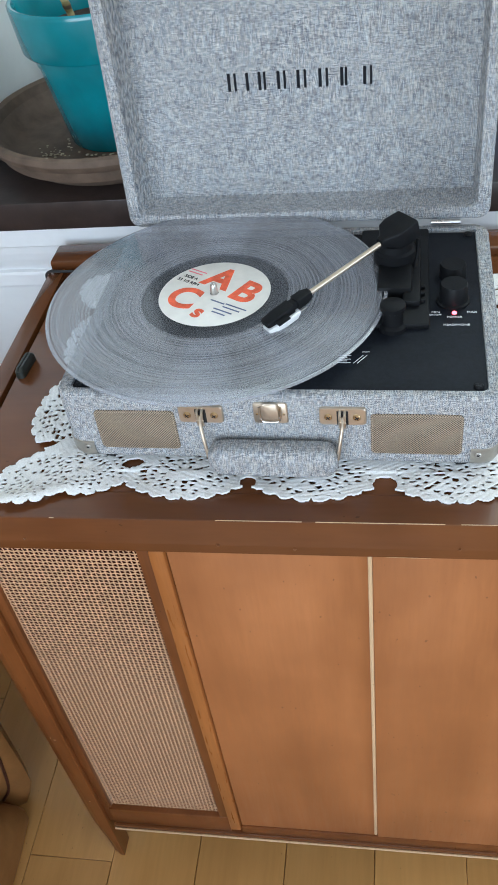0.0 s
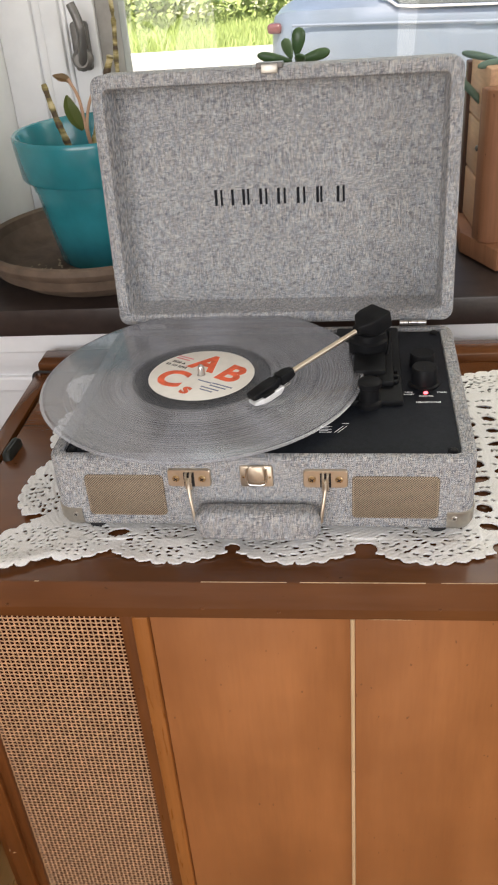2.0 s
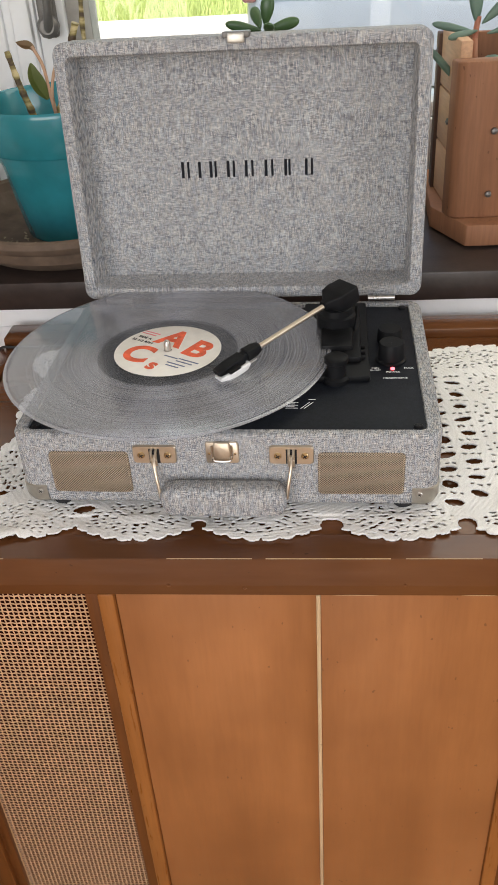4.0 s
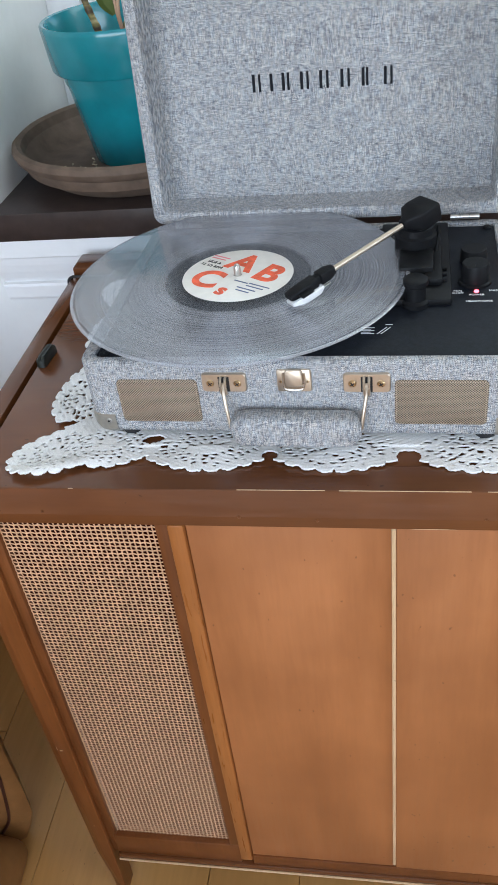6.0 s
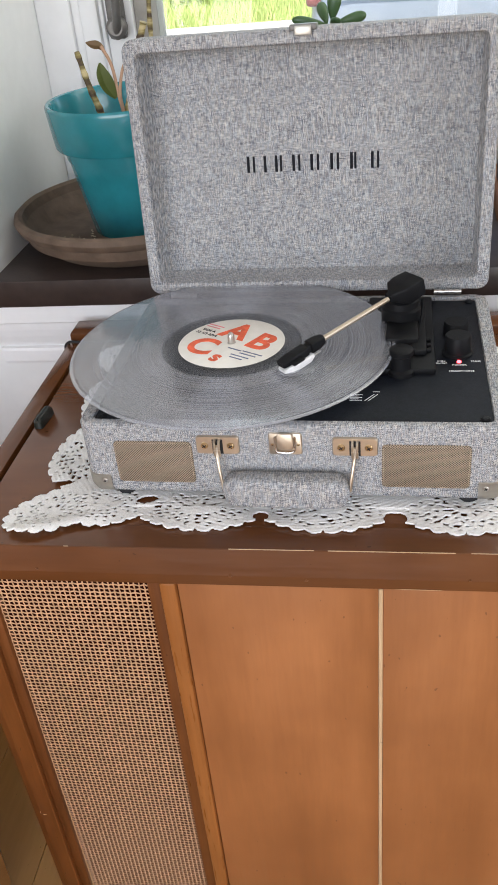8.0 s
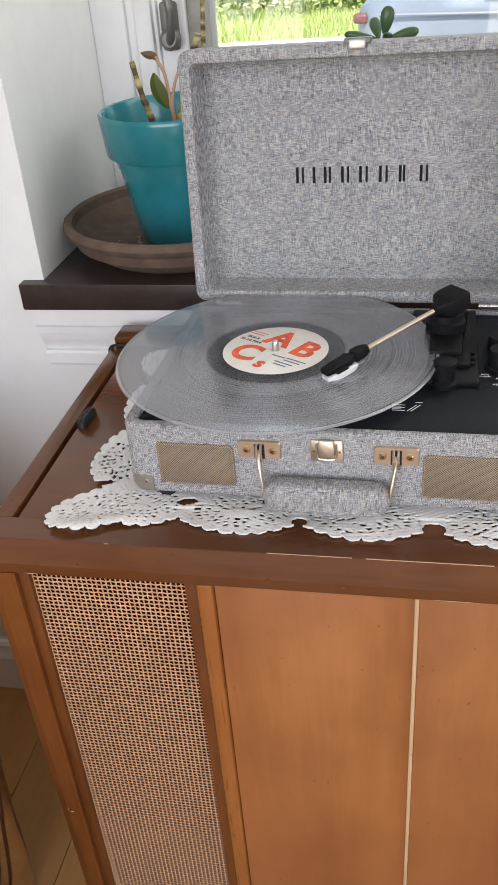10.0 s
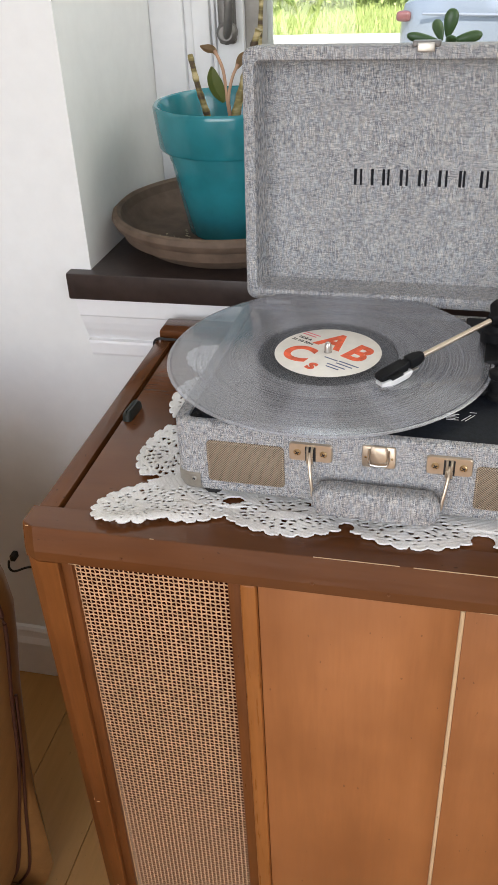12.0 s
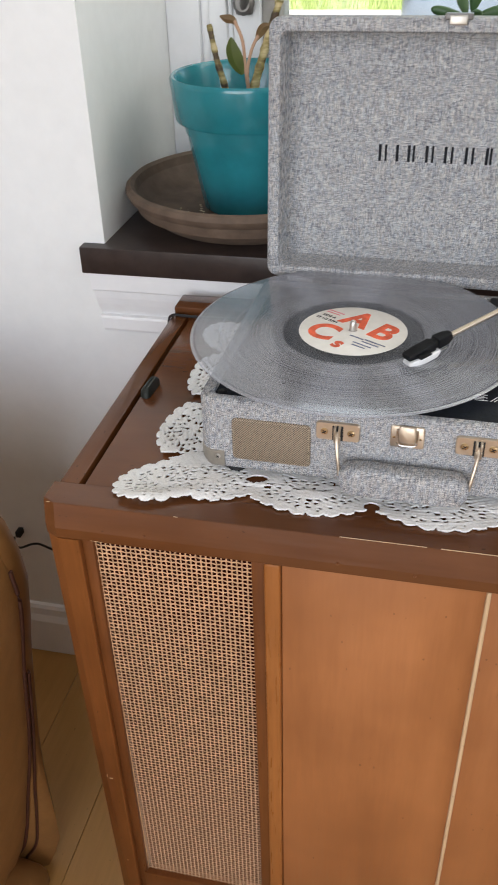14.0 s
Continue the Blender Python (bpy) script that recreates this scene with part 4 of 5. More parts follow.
shell = part("headshell", along_arm(loft(rings), 0.0220, 0.0967, 0.8250), M["black"], arm, "black headshell")
rings = []
for x, w, h, z0 in ((0.013, 0.0135, 0.003, -0.006), (0.017, 0.0138, 0.0065, -0.0074), (0.036, 0.0132, 0.0075, -0.0076), (0.0445, 0.0095, 0.0035, -0.0064)):
    rings.append([(x, y, z0 + z) for y, z in rounded(w, h, 0.001, 2)])
part("cartridge", along_arm(loft(rings), 0.0220, 0.0967, 0.8250), M["silver"], shell, "silver-white cartridge")
for k in (-0.0045, -0.0015, 0.0015, 0.0045):
    part("cartridge_pin", along_arm(box(0.005, 0.014, k - 0.0006, k + 0.0006, -0.0075, -0.0060), 0.0220, 0.0967, 0.8250), M["steel"], shell)
part("finger_lift", along_arm(box(0.026, 0.038, 0.006, 0.0125, -0.0005, 0.0012, 0.0005), 0.0220, 0.0967, 0.8250), M["black"], shell)

# knob, lamp and lettering on the deck
knob = part("volume_knob", lathe([(0.0001, 0.7946), (0.0140, 0.7946), (0.0140, 0.797), (0.0120, 0.798), (0.0115, 0.812), (0.0107, 0.8135), (0.0001, 0.8135)], 40, (0.1425, 0.1290)), M["black"], player, "black volume knob")
part("pointer", box(0.1420, 0.1430, 0.119, 0.128, 0.8135, 0.8139), M["panel"], knob, smooth=False)
part("selector_knob", lathe([(0.0001, 0.7946), (0.0120, 0.7946), (0.0115, 0.806), (0.0105, 0.808), (0.0001, 0.808)], 32, (0.1430, 0.1680)), M["black"], player, "small black selector knob")
part("power_lamp", lathe([(0.0001, 0.795), (0.0021, 0.795), (0.0019, 0.7962), (0.0001, 0.7967)], 16, (0.1431, 0.1113)), M["led"], player, "lit red power lamp")
for text, size, u, v in (("POWER", 0.0036, 0.1431, 0.1055), ("HEADPHONE", 0.0036, 0.1445, 0.0945), ("MIN", 0.0040, 0.1278, 0.1125), ("ON/OFF", 0.0028, 0.1275, 0.1088), ("MAX", 0.0040, 0.1575, 0.1125), ("LINE IN", 0.0038, 0.1425, 0.1880)):
    part("deck_lettering", words(text, size, pose(u, v, 0.7954), 0.0001), M["print"], player, smooth=False)
for k in range(5):
    part("deck_print", box(0.050, 0.0605 - 0.003 * (k % 2), 0.0528 - 0.0023 * k, 0.0534 - 0.0023 * k, 0.7951, 0.7954), M["print"], player, smooth=False)
part("deck_print", moved(box(-0.0065, 0.0065, -0.0003, 0.0003, 0.7951, 0.7954), pose(0.0665, 0.0485, 0, 0, 0, 55)), M["print"], player, smooth=False)
part("deck_print", moved(box(-0.0065, 0.0065, -0.0003, 0.0003, 0.7951, 0.7954), pose(0.0695, 0.0485, 0, 0, 0, 55)), M["print"], player, smooth=False)
part("deck_print", moved(box(-0.003, 0.003, -0.0003, 0.0003, 0.7951, 0.7954), pose(0.072, 0.058, 0)), M["print"], player, smooth=False)

# ---- the record ----
cs, sn = math.cos(-0.0258), math.sin(-0.0258)
RX, RY = -0.0771 + cs * -0.0635 - sn * 0.1244, 0.0610 + sn * -0.0635 + cs * 0.1244
record = thing("vinyl_record", "clear vinyl record with a cream label lying on the platter", "record", pose(RX, RY, 0.8064))
part("disc", lathe([(0.0040, 0.0001), (0.0500, 0.0001), (0.1480, 0.0006), (0.1502, 0.0009), (0.1510, 0.0016), (0.1502, 0.0023), (0.1475, 0.0027), (0.0560, 0.0024), (0.0500, 0.0026), (0.0040, 0.0026)], 160, cap=False), M["vinyl"], record, "clear grooved disc")
label = part("label", lathe([(0.0038, 0.0027), (0.0495, 0.0027), (0.0500, 0.0029), (0.0495, 0.0031), (0.0038, 0.0031)], 96, cap=False), M["paper"], record, "cream paper label with red lettering")
SPIN = pose(0, 0, 0.0032, 0, 0, -30)
for text, size, x, y, turn in (("A", 0.041, -0.008, 0.020, 0), ("B", 0.041, 0.025, 0.013, -4), ("C", 0.041, -0.020, -0.020, 6), ("s", 0.024, 0.006, -0.030, 0)):
    one = words(text, size, pose(x, y, 0, 0, 0, turn), 0.0002, size * 0.032)
    part("label_letter", moved(one, SPIN), M["orange"], label, smooth=False)
part("label_print", moved(words("SIDE A", 0.0052, pose(-0.035, 0.010, 0)), SPIN), M["ink"], label, smooth=False)
part("label_print", moved(words("33 1/3 RPM", 0.0052, pose(-0.033, 0.003, 0)), SPIN), M["ink"], label, smooth=False)
for x0, x1, y, mat in ((-0.044, -0.026, 0.0215, "pink"), (-0.044, -0.028, 0.0175, "pink"), (0.004, 0.019, -0.010, "blue"), (0.020, 0.042, -0.009, "blue"), (0.020, 0.038, -0.0135, "blue"), (0.014, 0.034, -0.019, "blue"), (0.016, 0.030, -0.0235, "blue")):
    part("label_bar", moved(box(x0, x1, y - 0.0007, y + 0.0007, 0, 0.0002), SPIN), M[mat], label, smooth=False)

# ---- on the sill ----
PX, PY = -0.324, 0.607
saucer = thing("plant_saucer", "weathered brown clay saucer on the window sill", "saucer", pose(PX - 0.004, PY - 0.002, SILL_Z) @ Matrix.Diagonal((1.045, 1.045, 1.06, 1)))
part("dish", lathe([(0.0001, 0.0), (0.118, 0.0), (0.124, 0.003), (0.136, 0.012), (0.140, 0.016), (0.147, 0.018), (0.151, 0.026), (0.152, 0.031), (0.146, 0.036), (0.144, 0.034), (0.132, 0.017), (0.118, 0.013), (0.0001, 0.013)], 72), M["clay"], saucer)
part("rim", lathe([(0.1515, 0.0305), (0.158, 0.034), (0.161, 0.041), (0.159, 0.047), (0.154, 0.049), (0.149, 0.046), (0.1455, 0.0355), (0.1515, 0.0305)], 72, cap=False), M["clay"], saucer, "rounded rim")
bm = bmesh.new()
rng = random.Random(11)
for k in range(60):
    a, r = rng.gauss(3.75, 0.16), rng.uniform(0.088, 0.112)
    if k > 35:
        a, r = rng.uniform(3.4, 5.2), rng.uniform(0.070, 0.078)
    bmesh.ops.create_icosphere(bm, subdivisions=1, radius=rng.uniform(0.0006, 0.0017), matrix=Matrix.Translation((PX + r * math.cos(a), PY + r * math.sin(a), SILL_Z + 0.0145)) @ Matrix.Diagonal((1.5, 1, 0.6, 1)))
tagged(new("plant_debris", mesh_of("plant_debris", bm, M["grit"], False)), "pale crumbs of soil in the saucer", "debris", kind="stuff")
pot = thing("flower_pot", "glossy teal flower pot with a thick rim in a clay saucer", "flower pot", pose(PX, PY, SILL_Z + 0.0135))
part("body", lathe([(0.0001, 0.0), (0.064, 0.0), (0.067, 0.003), (0.0880, 0.1185), (0.0880, 0.119)], 72), M["teal"], pot)
part("rim", lathe([(0.0870, 0.1150), (0.0965, 0.1150), (0.0985, 0.1175), (0.1030, 0.163), (0.1030, 0.167), (0.1010, 0.1695), (0.0975, 0.1685), (0.0950, 0.164), (0.0900, 0.12), (0.0860, 0.10)], 72, cap=False), M["teal"], pot, "thick rolled rim")
part("soil", lathe([(0.0001, 0.128), (0.030, 0.130), (0.060, 0.127), (0.0905, 0.126)], 40, cap=False), M["soil"], pot, "dark potting soil")


def leaf(points, width, material, name, parent, curl=0.2, label=""):
    """A pointed leaf blade along points, folded a little along its rib."""
    pts = curve_points(points, 5)
    bm = bmesh.new()
    rows = []
    for i, p in enumerate(pts):
        s = i / (len(pts) - 1)
        w = width * max(math.sin(math.pi * min(s * 0.92 + 0.06, 1.0)) ** 0.8, 0.03)
        t = (pts[min(i + 1, len(pts) - 1)] - pts[max(i - 1, 0)]).normalized()
        side = t.cross(Vector((0.25, 1, 0.15))).normalized()
        up = side.cross(t)
        rows.append([bm.verts.new(p - side * w / 2 + up * curl * w), bm.verts.new(p), bm.verts.new(p + side * w / 2 + up * curl * w)])
    for a, b in zip(rows, rows[1:]):
        bm.faces.new((a[0], a[1], b[1], b[0]))
        bm.faces.new((a[1], a[2], b[2], b[1]))
    bmesh.ops.solidify(bm, geom=bm.faces[:], thickness=0.0008)
    return part(name, bm, material, parent, label)


plant = thing("cane_plant", "sparse cane plant with knotted stems in the teal pot", "plant")


def cane(points, radius, parent):
    pts = curve_points(points, 7)
    taper = [radius * (1.0 + (0.22 if i % 4 == 0 else 0.0)) * (1 - 0.35 * i / len(pts)) for i in range(len(pts))]
    return part("stem", tube(pts, radius, 10, taper), M["stem"], parent)


SOIL = SILL_Z + 0.0135 + 0.125
cane([(-0.345, 0.585, SOIL), (-0.351, 0.583, SOIL + 0.03), (-0.360, 0.580, SOIL + 0.065), (-0.367, 0.578, SOIL + 0.103)], 0.0048, plant)
cane([(-0.318, 0.580, SOIL), (-0.313, 0.580, SOIL + 0.03), (-0.302, 0.580, SOIL + 0.065), (-0.290, 0.578, SOIL + 0.10), (-0.278, 0.576, SOIL + 0.13)], 0.0058, plant)
leaf([(-0.326, 0.575, SOIL + 0.047), (-0.334, 0.572, SOIL + 0.060), (-0.338, 0.570, SOIL + 0.075), (-0.338, 0.570, SOIL + 0.090)], 0.022, M["olive"], "leaf", plant, label="rounded olive-green leaf")
part("stalk", tube(curve_points([(-0.319, 0.578, SOIL + 0.02), (-0.322, 0.576, SOIL + 0.05), (-0.325, 0.575, SOIL + 0.085), (-0.334, 0.573, SOIL + 0.108)], 5), 0.002, 8), M["stalk"], plant)
part("stalk", tube(curve_points([(-0.318, 0.578, SOIL + 0.02), (-0.320, 0.576, SOIL + 0.05), (-0.314, 0.575, SOIL + 0.075), (-0.305, 0.573, SOIL + 0.092)], 5), 0.002, 8), M["stalk"], plant)
leaf([(-0.331, 0.574, SOIL + 0.102), (-0.337, 0.573, SOIL + 0.108), (-0.345, 0.572, SOIL + 0.110), (-0.352, 0.572, SOIL + 0.113)], 0.0105, M["blush"], "leaf", plant, label="dry pink leaf")
leaf([(-0.308, 0.574, SOIL + 0.086), (-0.303, 0.573, SOIL + 0.095), (-0.297, 0.572, SOIL + 0.101), (-0.289, 0.572, SOIL + 0.104)], 0.011, M["blush"], "leaf", plant, label="dry pink leaf")
dry = thing("dry_stem", "dry brown stem standing against the window", "plant")
cane([(-0.312, 0.775, SILL_Z + 0.0), (-0.316, 0.778, SILL_Z + 0.12), (-0.322, 0.782, SILL_Z + 0.22), (-0.318, 0.784, SILL_Z + 0.30), (-0.325, 0.784, SILL_Z + 0.38)], 0.0042, dry)

# a jade cutting behind the lid
cutting = thing("jade_cutting", "small jade plant with fleshy round leaves in a low pot", "plant", pose(-0.058, 0.60, SILL_Z + 0.001) @ Matrix.Diagonal((1.1, 1.1, 1.085, 1)))
part("low_pot", lathe([(0.0001, 0), (0.045, 0), (0.058, 0.10), (0.060, 0.16), (0.056, 0.16), (0.052, 0.14), (0.0001, 0.14)], 32), M["clay"], cutting, "plain clay pot")
part("stem", tube(curve_points([(0, 0, 0.14), (0.002, 0, 0.18), (0.0, 0, 0.222)], 5), 0.004), M["stem"], cutting)


def fleshy(name, centre, size, turn, material, parent):
    """A thick, rounded succulent leaf."""
    bm = bmesh.new()
    bmesh.ops.create_uvsphere(bm, u_segments=14, v_segments=9, radius=1.0)
    for v in bm.verts:
        v.co.x *= 0.72 + 0.3 * v.co.z
    bmesh.ops.transform(bm, matrix=Matrix.Translation(centre) @ turn.to_4x4() @ Matrix.Diagonal((size[0], size[1], size[2], 1)), verts=bm.verts)
    return part(name, bm, material, parent)


for c, s, t in (((0.004, 0.0, 0.246), (0.010, 0.004, 0.015), (0, 0.15, 0)), ((0.021, 0.0, 0.231), (0.008, 0.004, 0.018), (0, 1.35, 0.1)), ((-0.022, 0.0, 0.231), (0.007, 0.004, 0.020), (0, -1.35, 0.1)), ((0.006, -0.014, 0.230), (0.008, 0.004, 0.015), (1.1, 0.2, 0)), ((-0.008, 0.012, 0.238), (0.008, 0.004, 0.014), (-0.7, -0.4, 0))):
    fleshy("leaf", c, s, Euler(t).to_matrix(), M["jade"], cutting)

# ---- the wooden planter ----
BX, BY = 0.178, 0.520
planter = thing("wooden_planter", "cedar planter box with corner posts and stacked slats on a tray", "planter", pose(BX, BY, SILL_Z))
tray = [(-0.028, 0.072), (0.007, -0.004), (0.30, -0.004), (0.34, 0.05), (0.34, 0.24), (-0.020, 0.24)]


def prism(outline, z0, z1, bevel=0.002):
    bm = loft([[(x, y, z0) for x, y in outline], [(x, y, z1) for x, y in outline]])
    bmesh.ops.bevel(bm, geom=bm.edges[:], offset=bevel, segments=2, profile=0.5, affect="EDGES")
    return bm


part("tray", prism(tray, 0.003, 0.030), M["cedar"], planter, "chamfered cedar tray")
part("tray_foot", prism([(x * 0.93 + 0.01, y * 0.9 + 0.012) for x, y in tray], 0.0, 0.004, 0.0005), M["cedar_dark"], planter)
part("front_post", prism([(-0.018, 0.048), (-0.012, 0.027), (-0.002, 0.022), (0.100, 0.022), (0.100, 0.048)], 0.030, 0.212, 0.003), M["cedar"], planter, "wide cedar corner post")
part("front_board", prism([(0.101, 0.026), (0.29, 0.026), (0.29, 0.038), (0.101, 0.038)], 0.030, 0.208, 0.002), M["cedar_pale"], planter)
part("back_post", box(-0.020, -0.005, 0.150, 0.172, 0.030, 0.224, 0.002), M["cedar_dark"], planter, "dark weathered back post")
part("back_board", box(-0.004, 0.29, 0.173, 0.185, 0.030, 0.220, 0.002), M["cedar"], planter)
part("side_board", box(0.278, 0.290, 0.0385, 0.155, 0.030, 0.208, 0.002), M["cedar_pale"], planter)
for k in range(3):
    z0 = 0.032 + 0.0665 * k
    part("slat", prism([(-0.010 + 0.001 * k, 0.049), (0.004 + 0.001 * k, 0.049), (0.002, 0.149), (-0.016, 0.149)], z0, z0 + 0.0650, 0.002), M["cedar_pale"], planter, "pale cedar slat")
for x, y, z in ((-0.012, 0.075, 0.135), (0.034, 0.0215, 0.135), (0.034, 0.0215, 0.06), (-0.020, 0.160, 0.20)):
    turn = pose(x, y, z, 90, 0, 0) if y < 0.03 else pose(x, y, z, 0, -90, 0)
    part("nail", moved(lathe([(0.0001, 0), (0.0042, 0), (0.0036, 0.003), (0.0001, 0.0045)], 14), turn), M["handle"], planter)
part("soil", box(0.006, 0.277, 0.049, 0.172, 0.165, 0.190, 0.004), M["soil"], planter)

succulent = thing("succulent", "blue-green succulent growing in the cedar planter", "plant", pose(BX + 0.010, BY + 0.09, SILL_Z + 0.140))
part("stem", tube(curve_points([(0.012, 0.02, 0), (0.010, 0.015, 0.04), (0.006, 0.01, 0.085), (0.008, 0.01, 0.108)], 5), 0.0034), M["pink_leaf"], succulent)
for c, s, t in (((0.004, 0.01, 0.122), (0.011, 0.004, 0.022), (0, -0.1, 0)), ((0.030, 0.0, 0.118), (0.009, 0.004, 0.026), (0, 0.85, 0)), ((-0.022, 0.0, 0.098), (0.006, 0.004, 0.026), (0, -1.35, 0)), ((0.042, 0.0, 0.096), (0.006, 0.004, 0.028), (0, 1.4, 0.3)), ((-0.012, -0.01, 0.092), (0.006, 0.004, 0.02), (0.4, -1.7, 0)), ((0.022, -0.012, 0.036), (0.026, 0.012, 0.034), (0.1, 0.15, 0)), ((0.065, 0.01, 0.04), (0.026, 0.012, 0.034), (0.1, 0.5, 0)), ((-0.024, 0.01, 0.05), (0.006, 0.004, 0.036), (0, -0.75, 0)), ((0.052, 0.03, 0.065), (0.016, 0.008, 0.024), (0, 0.3, 0))):
    fleshy("leaf", c, s, Euler(t).to_matrix(), M["sage"], succulent)

# ---- the leather armchair beside the cabinet ----
chair = thing("leather_armchair", "tan leather armchair with dark piping standing by the wall", "armchair")
edge = [Vector(p) for p in ((-0.590, 0, FLOOR), (-0.566, 0, 0.02), (-0.542, 0, 0.06), (-0.526, 0, 0.12), (-0.512, 0, 0.19), (-0.497, 0, 0.26), (-0.485, 0, 0.33), (-0.474, 0, 0.42), (-0.463, 0, 0.49), (-0.457, 0, 0.54), (-0.460, 0, 0.58), (-0.470, 0, 0.615), (-0.495, 0, 0.645), (-0.535, 0, 0.66), (-0.60, 0, 0.667))]
rings = []
for y, k in ((-1.00, 0.05), (-0.985, 0.02), (-0.95, 0.004), (-0.60, -0.004), (-0.20, -0.006), (-0.05, -0.003), (0.02, -0.001), (0.047, 0.001)):
    rings.append([(p.x - k, y, p.z) for p in edge] + [(-1.1, y, 0.667), (-1.1, y, FLOOR)])
part("side_panel", loft(rings), M["leather"], chair, "smooth tan leather side")


def swell(z):
    """How far the back of the chair bulges past its piping at a height."""
    return 0.060 * max(0.0, 1.0 - z / 0.30) ** 1.3


rings = []
for y, share, k in ((0.0474, 0.0, 0.001), (0.053, 0.25, 0.0), (0.060, 0.80, 0.0), (0.068, 1.0, 0.0), (0.085, 0.9, 0.008), (0.10, 0.5, 0.03)):
    rings.append([(p.x + share * swell(p.z) - k, y, p.z) for p in edge] + [(-1.1, y, 0.667), (-1.1, y, FLOOR)])
part("back_panel", loft(rings), M["leather"], chair, "rounded tan leather back")
rings = []
for y, k, top in ((-0.98, 0.02, 0.09), (-0.96, 0.0, 0.09), (-0.10, 0.0, 0.09), (0.0, 0.004, 0.08), (0.04, 0.008, 0.04), (0.0465, 0.014, 0.03)):
    rings.append([(x - k, y, z) for x, z in ((-0.507, FLOOR), (-0.502, 0.0), (-0.502, top * 0.5), (-0.510, top * 0.8), (-0.53, top))] + [(-1.0, y, top), (-1.0, y, FLOOR)])
part("base", loft(rings), M["leather"], chair, "low tan leather base")
part("piping", tube(curve_points([(p.x, 0.047, p.z) for p in edge[1:11]], 4), 0.0026, 8), M["piping"], chair, "dark red leather piping")
part("piping", tube(curve_points([(p.x + 0.3 * swell(p.z) + 0.002, 0.054, p.z) for p in edge[1:8]], 4), 0.0022, 8), M["piping"], chair)
part("seam", tube(curve_points([(-0.488, -0.25, 0.30), (-0.505, -0.16, 0.20), (-0.530, -0.07, 0.11), (-0.556, 0.0, 0.045)], 6), 0.0022, 8), M["piping"], chair)

# the cord on the wall beside the cabinet
outlet = thing("wall_plug", "black plug in the wall with a thin black cord", "plug")
part("plug", box(-0.706, -0.697, 0.446, 0.4622, 0.255, 0.267, 0.002), M["rubber"], outlet)
part("cord", tube(curve_points([(-0.704, 0.440, 0.262), (-0.698, 0.428, 0.258), (-0.69, 0.43, 0.250), (-0.665, 0.44, 0.254), (-0.63, 0.445, 0.238), (-0.55, 0.448, 0.225), (-0.42, 0.449, 0.22)], 6), 0.0019, 8), M["rubber"], outlet)

# ---- outside the window ----
GROUND = -0.5
setting("ground", box(-60, 60, 1.3, 120, GROUND - 0.3, GROUND), M["grass"], "sunlit green lawn", "ground", False)
setting("driveway", box(-40, 40, 4.3, 12.4, GROUND, GROUND + 0.11, 0.01), M["gravel"], "pale gravel driveway", "driveway", False)


def leaf_cloud(name, lumps, count, size, seed, material, label):
    """Hundreds of small leaf blades gathered about uneven lumps."""
    r = random.Random(seed)
    verts, faces = [], []
    for k in range(count):
        cx, cy, cz, rx, ry, rz = lumps[r.randrange(len(lumps))]
        d = Vector((r.gauss(0, 1), r.gauss(0, 1), r.gauss(0, 1))).normalized() * r.uniform(0.55, 1.05)
        p = Vector((cx + d.x * rx, cy + d.y * ry, max(cz + d.z * rz, GROUND + 0.02)))
        a = Vector((r.gauss(0, 1), r.gauss(0, 1), r.gauss(0, 0.7))).normalized() * size * r.uniform(0.6, 1.4)
        b = a.cross(Vector((r.gauss(0, 1), r.gauss(0, 1), r.gauss(0, 1)))).normalized() * a.length * 0.45
        n = len(verts)
        verts += [p - a, p + b, p + a, p - b]
        faces.append((n, n + 1, n + 2, n + 3))
    me = bpy.data.meshes.new(name)
    me.from_pydata([tuple(v) for v in verts], [], faces)
    me.materials.append(material)
    return tagged(new(name, me), label, "hedge", kind="stuff")


r = random.Random(8)
lumps = []
for k in range(46):
    x = -13 + 24 * k / 45 + r.uniform(-0.5, 0.5)
    h = r.uniform(0.7, 1.9)
    lumps.append((x, 17 + r.uniform(-1.2, 1.5), GROUND + h * 0.6, r.uniform(0.7, 1.3), r.uniform(0.6, 1.0), h))
    lumps.append((x + r.uniform(-1, 1), 20 + r.uniform(-1, 1), GROUND + 2.2 + r.uniform(-0.5, 1.5), 1.6, 1.0, 1.8))
leaf_cloud("hedge", lumps, 70000, 0.085, 3, M["leaf_far"], "sunlit green hedge beyond the lawn")
r = random.Random(2)
verts, faces = [], []
for k in range(24000):
    x, y = r.uniform(-7, 3), r.uniform(12.5, 17)
    h, a = r.uniform(0.06, 0.2), r.uniform(0, 3.14)
    n = len(verts)
    dx, dy = 0.014 * math.cos(a), 0.014 * math.sin(a)
    lean_x, lean_y = r.gauss(0, 0.05), r.gauss(0, 0.05)
    verts += [(x - dx, y - dy, GROUND), (x + dx, y + dy, GROUND), (x + lean_x, y + lean_y, GROUND + h)]
    faces.append((n, n + 1, n + 2))
me = bpy.data.meshes.new("grass")
me.from_pydata(verts, [], faces)
me.materials.append(M["leaf_far"])
tagged(new("grass", me), "long sunlit grass on the lawn", "grass", kind="stuff")

# the parked car
car = thing("car", "silver saloon car parked outside the window", "car", pose(-0.394, 7.3, GROUND + 0.11, 0, 0, -9))
HALF = 0.88


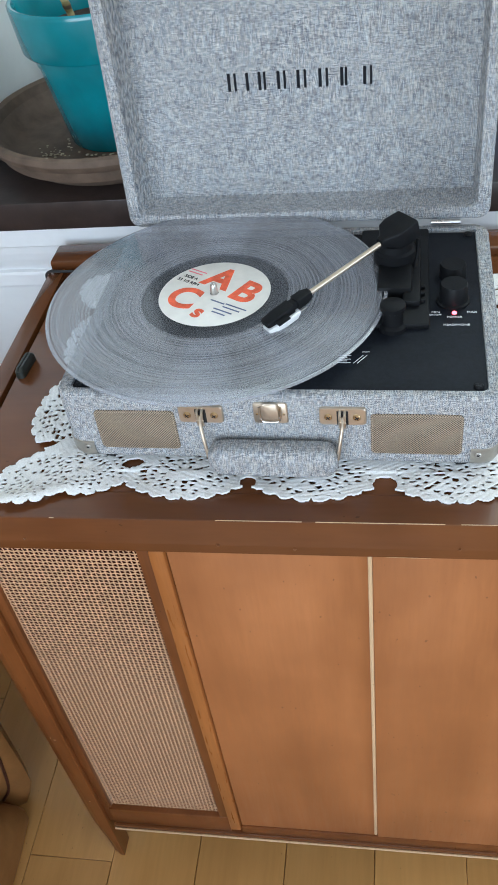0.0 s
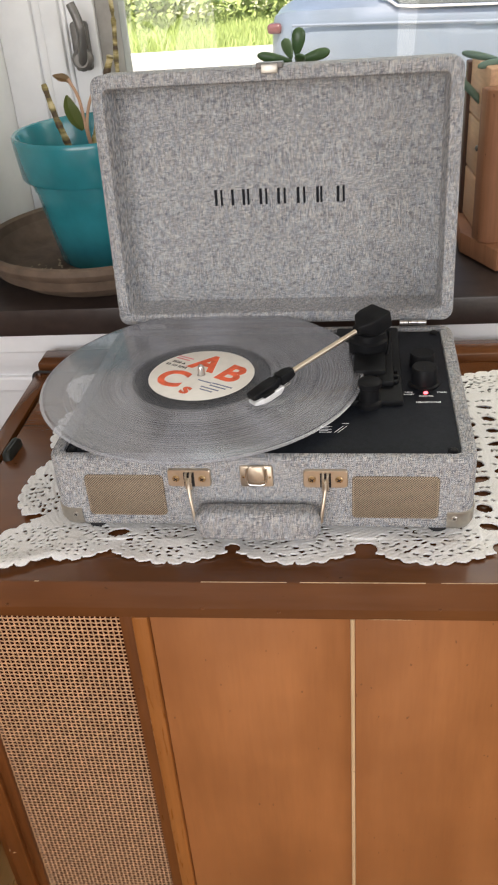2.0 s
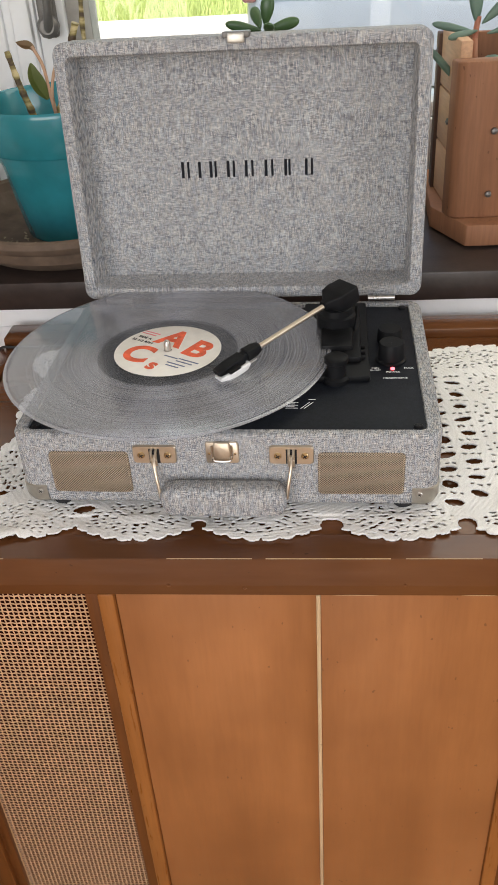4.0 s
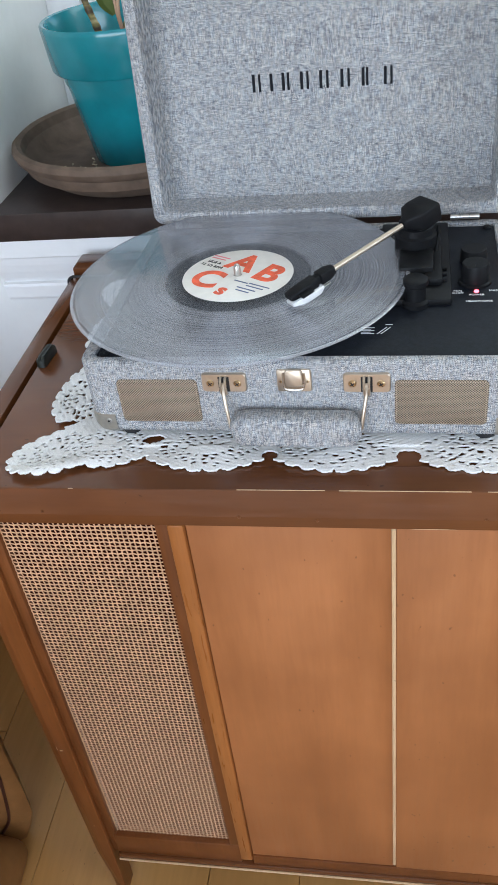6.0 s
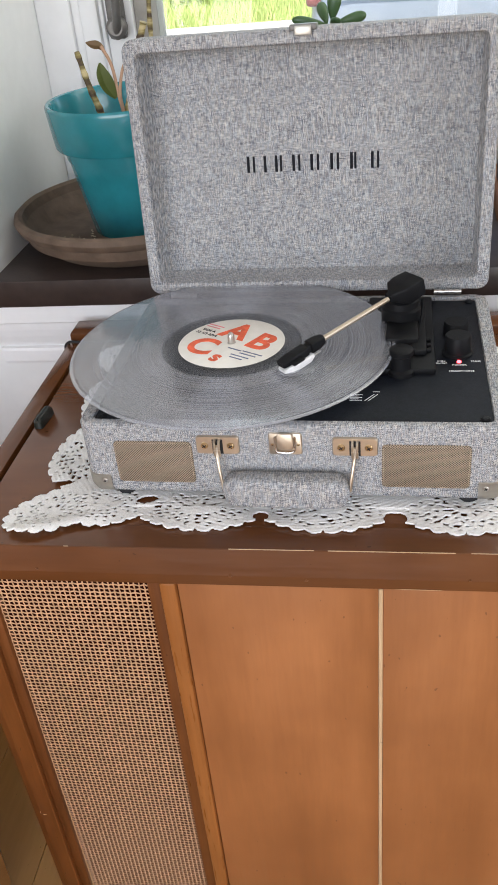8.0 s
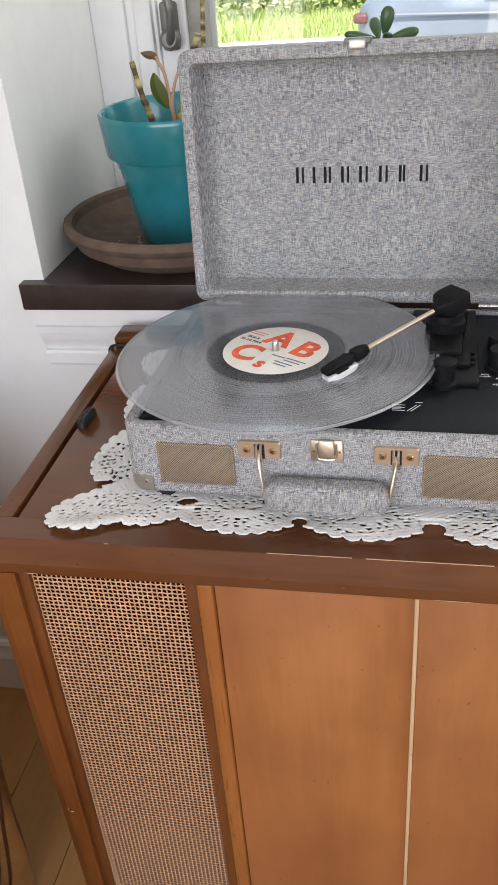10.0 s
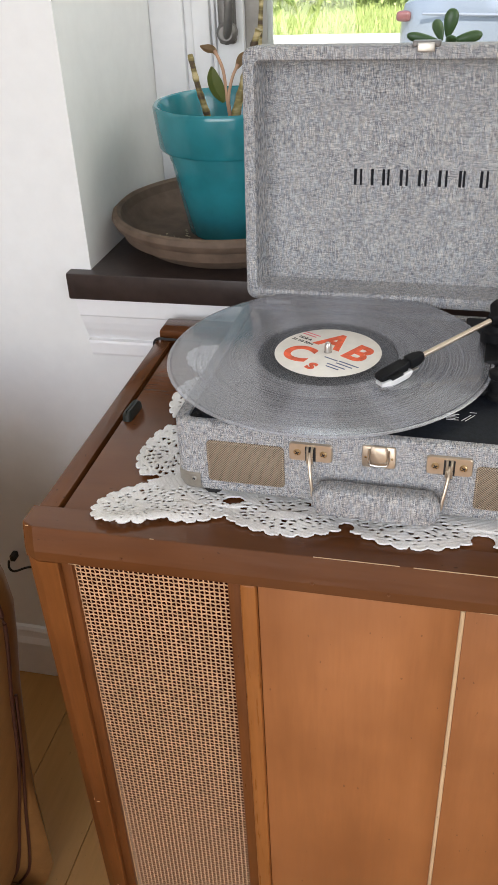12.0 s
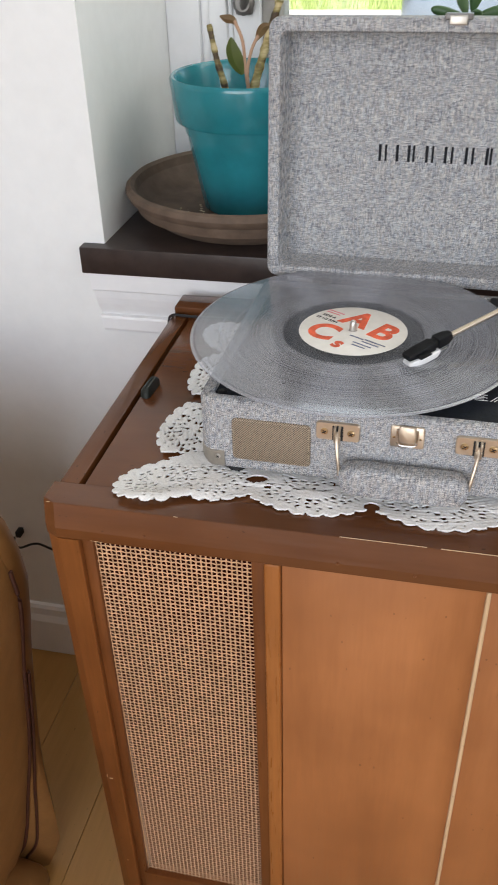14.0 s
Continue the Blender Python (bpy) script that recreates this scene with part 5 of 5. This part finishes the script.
def car_ring(x, bottom, belt, roof, wb, wr):
    """One cross-section of the body at x, from sill to sill."""
    pts = [(x, -wb * 0.94, bottom), (x, -wb, bottom + 0.15), (x, -wb * 1.01, (bottom + belt) / 2), (x, -wb * 0.985, belt - 0.09), (x, -wb * 0.96, belt), (x, -wr, max(roof - 0.06, belt + 0.005)), (x, -wr * 0.8, roof)]
    return pts + [(x, -y, z) for x, y, z in reversed(pts)]


stations = [(0.0, 0.48, 0.82, 0.84, 0.70, 0.62), (0.04, 0.36, 0.90, 0.93, 0.78, 0.66), (0.14, 0.28, 0.93, 0.985, 0.85, 0.68), (0.35, 0.22, 0.935, 1.01, 0.88, 0.68), (0.62, 0.20, 0.94, 1.06, 0.89, 0.67), (0.85, 0.20, 0.935, 1.18, 0.90, 0.64), (1.15, 0.20, 0.925, 1.34, 0.90, 0.61), (1.6, 0.20, 0.91, 1.43, 0.90, 0.60), (2.3, 0.20, 0.895, 1.45, 0.90, 0.60), (2.9, 0.20, 0.885, 1.36, 0.90, 0.61), (3.35, 0.20, 0.875, 1.10, 0.90, 0.65), (3.6, 0.20, 0.87, 0.97, 0.89, 0.68), (4.2, 0.22, 0.80, 0.88, 0.86, 0.68), (4.5, 0.30, 0.68, 0.74, 0.78, 0.62), (4.6, 0.42, 0.56, 0.58, 0.66, 0.55)]
body = part("body", loft([car_ring(*s) for s in stations]), M["paint"], car, "silver painted body")
for side in (-1, 1):
    def window_edge(pts, grow, lift):
        return [(x + grow * (0.02 if x > 1.5 else -0.02), side * (0.90 - 0.265 * (z - 0.92) / 0.5 + lift), z + grow * (0.012 if z > 1.1 else -0.012)) for x, z in pts]
    rear = [(0.86, 1.03), (0.98, 0.955), (1.08, 0.945), (1.72, 0.935), (1.72, 1.37), (1.40, 1.34), (1.12, 1.23)]
    front = [(1.80, 0.935), (3.05, 0.915), (2.75, 1.20), (2.4, 1.37), (1.80, 1.385)]
    for pts, name in ((rear, "rear_window"), (front, "front_window")):
        w = part(name, loft([window_edge(pts, 0, -0.03), window_edge(pts, 0, 0.004)]), M["car_glass"], car, "dark tinted glass", smooth=False)
        loop = window_edge(pts, 1.0, 0.006)
        part("chrome_trim", tube(loop + loop[:2], 0.012, 8), M["chrome"], w, "bright chrome trim")
    tail = part("tail_lamp", box(-0.008, 0.10, side * 0.76 - 0.08, side * 0.76 + 0.06, 0.785, 0.855, 0.025, 3), M["tail"], car, "dull red tail lamp")
    part("crease", tube([(0.20, side * 0.885, 0.845), (0.9, side * 0.908, 0.835), (2.2, side * 0.912, 0.81), (3.6, side * 0.905, 0.79)], 0.010, 8), M["paint"], car)
    part("door_handle", box(1.5, 1.68, side * 0.90 - 0.02, side * 0.90 + 0.03, 0.80, 0.83, 0.01), M["paint"], car)
    for x in (0.95, 3.7):
        wheel = part("wheel", moved(lathe([(0.20, -0.1), (0.31, -0.1), (0.33, -0.07), (0.33, 0.07), (0.31, 0.1), (0.20, 0.1)], 36), pose(x, side * 0.80, 0.33, 90, 0, 0)), M["tyre"], car)
        part("rim", moved(lathe([(0.0001, -0.105), (0.06, -0.11), (0.20, -0.102), (0.20, 0.102), (0.06, 0.11), (0.0001, 0.105)], 30), pose(x, side * 0.80, 0.33, 90, 0, 0)), M["chrome"], wheel)

# ---- floor planks, laid last ----
shared = {}
rng = random.Random(21)
for i in range(-9, 9):
    x0 = -0.003 + 0.1235 * i
    y = -1.9 + 1.2 * ((i * 0.37) % 1.0)
    cuts = [-2.0]
    while y < 0.45:
        cuts.append(y)
        y += 1.2
    cuts.append(0.46)
    if i in (-3, -4):
        cuts = [-2.0, -1.205, -0.006 if i == -4 else 0.2, 0.46]
    for y0, y1 in zip(cuts, cuts[1:]):
        size = round(y1 - y0, 3)
        if size not in shared:
            shared[size] = mesh_of("plank", box(0.0003, 0.1232, 0.0003, size - 0.0003, -0.008, 0.0, 0.0007, 1), M["floor"])
        plank = new("plank", shared[size])
        plank.parent = floor
        plank.location = (x0, y0, FLOOR)
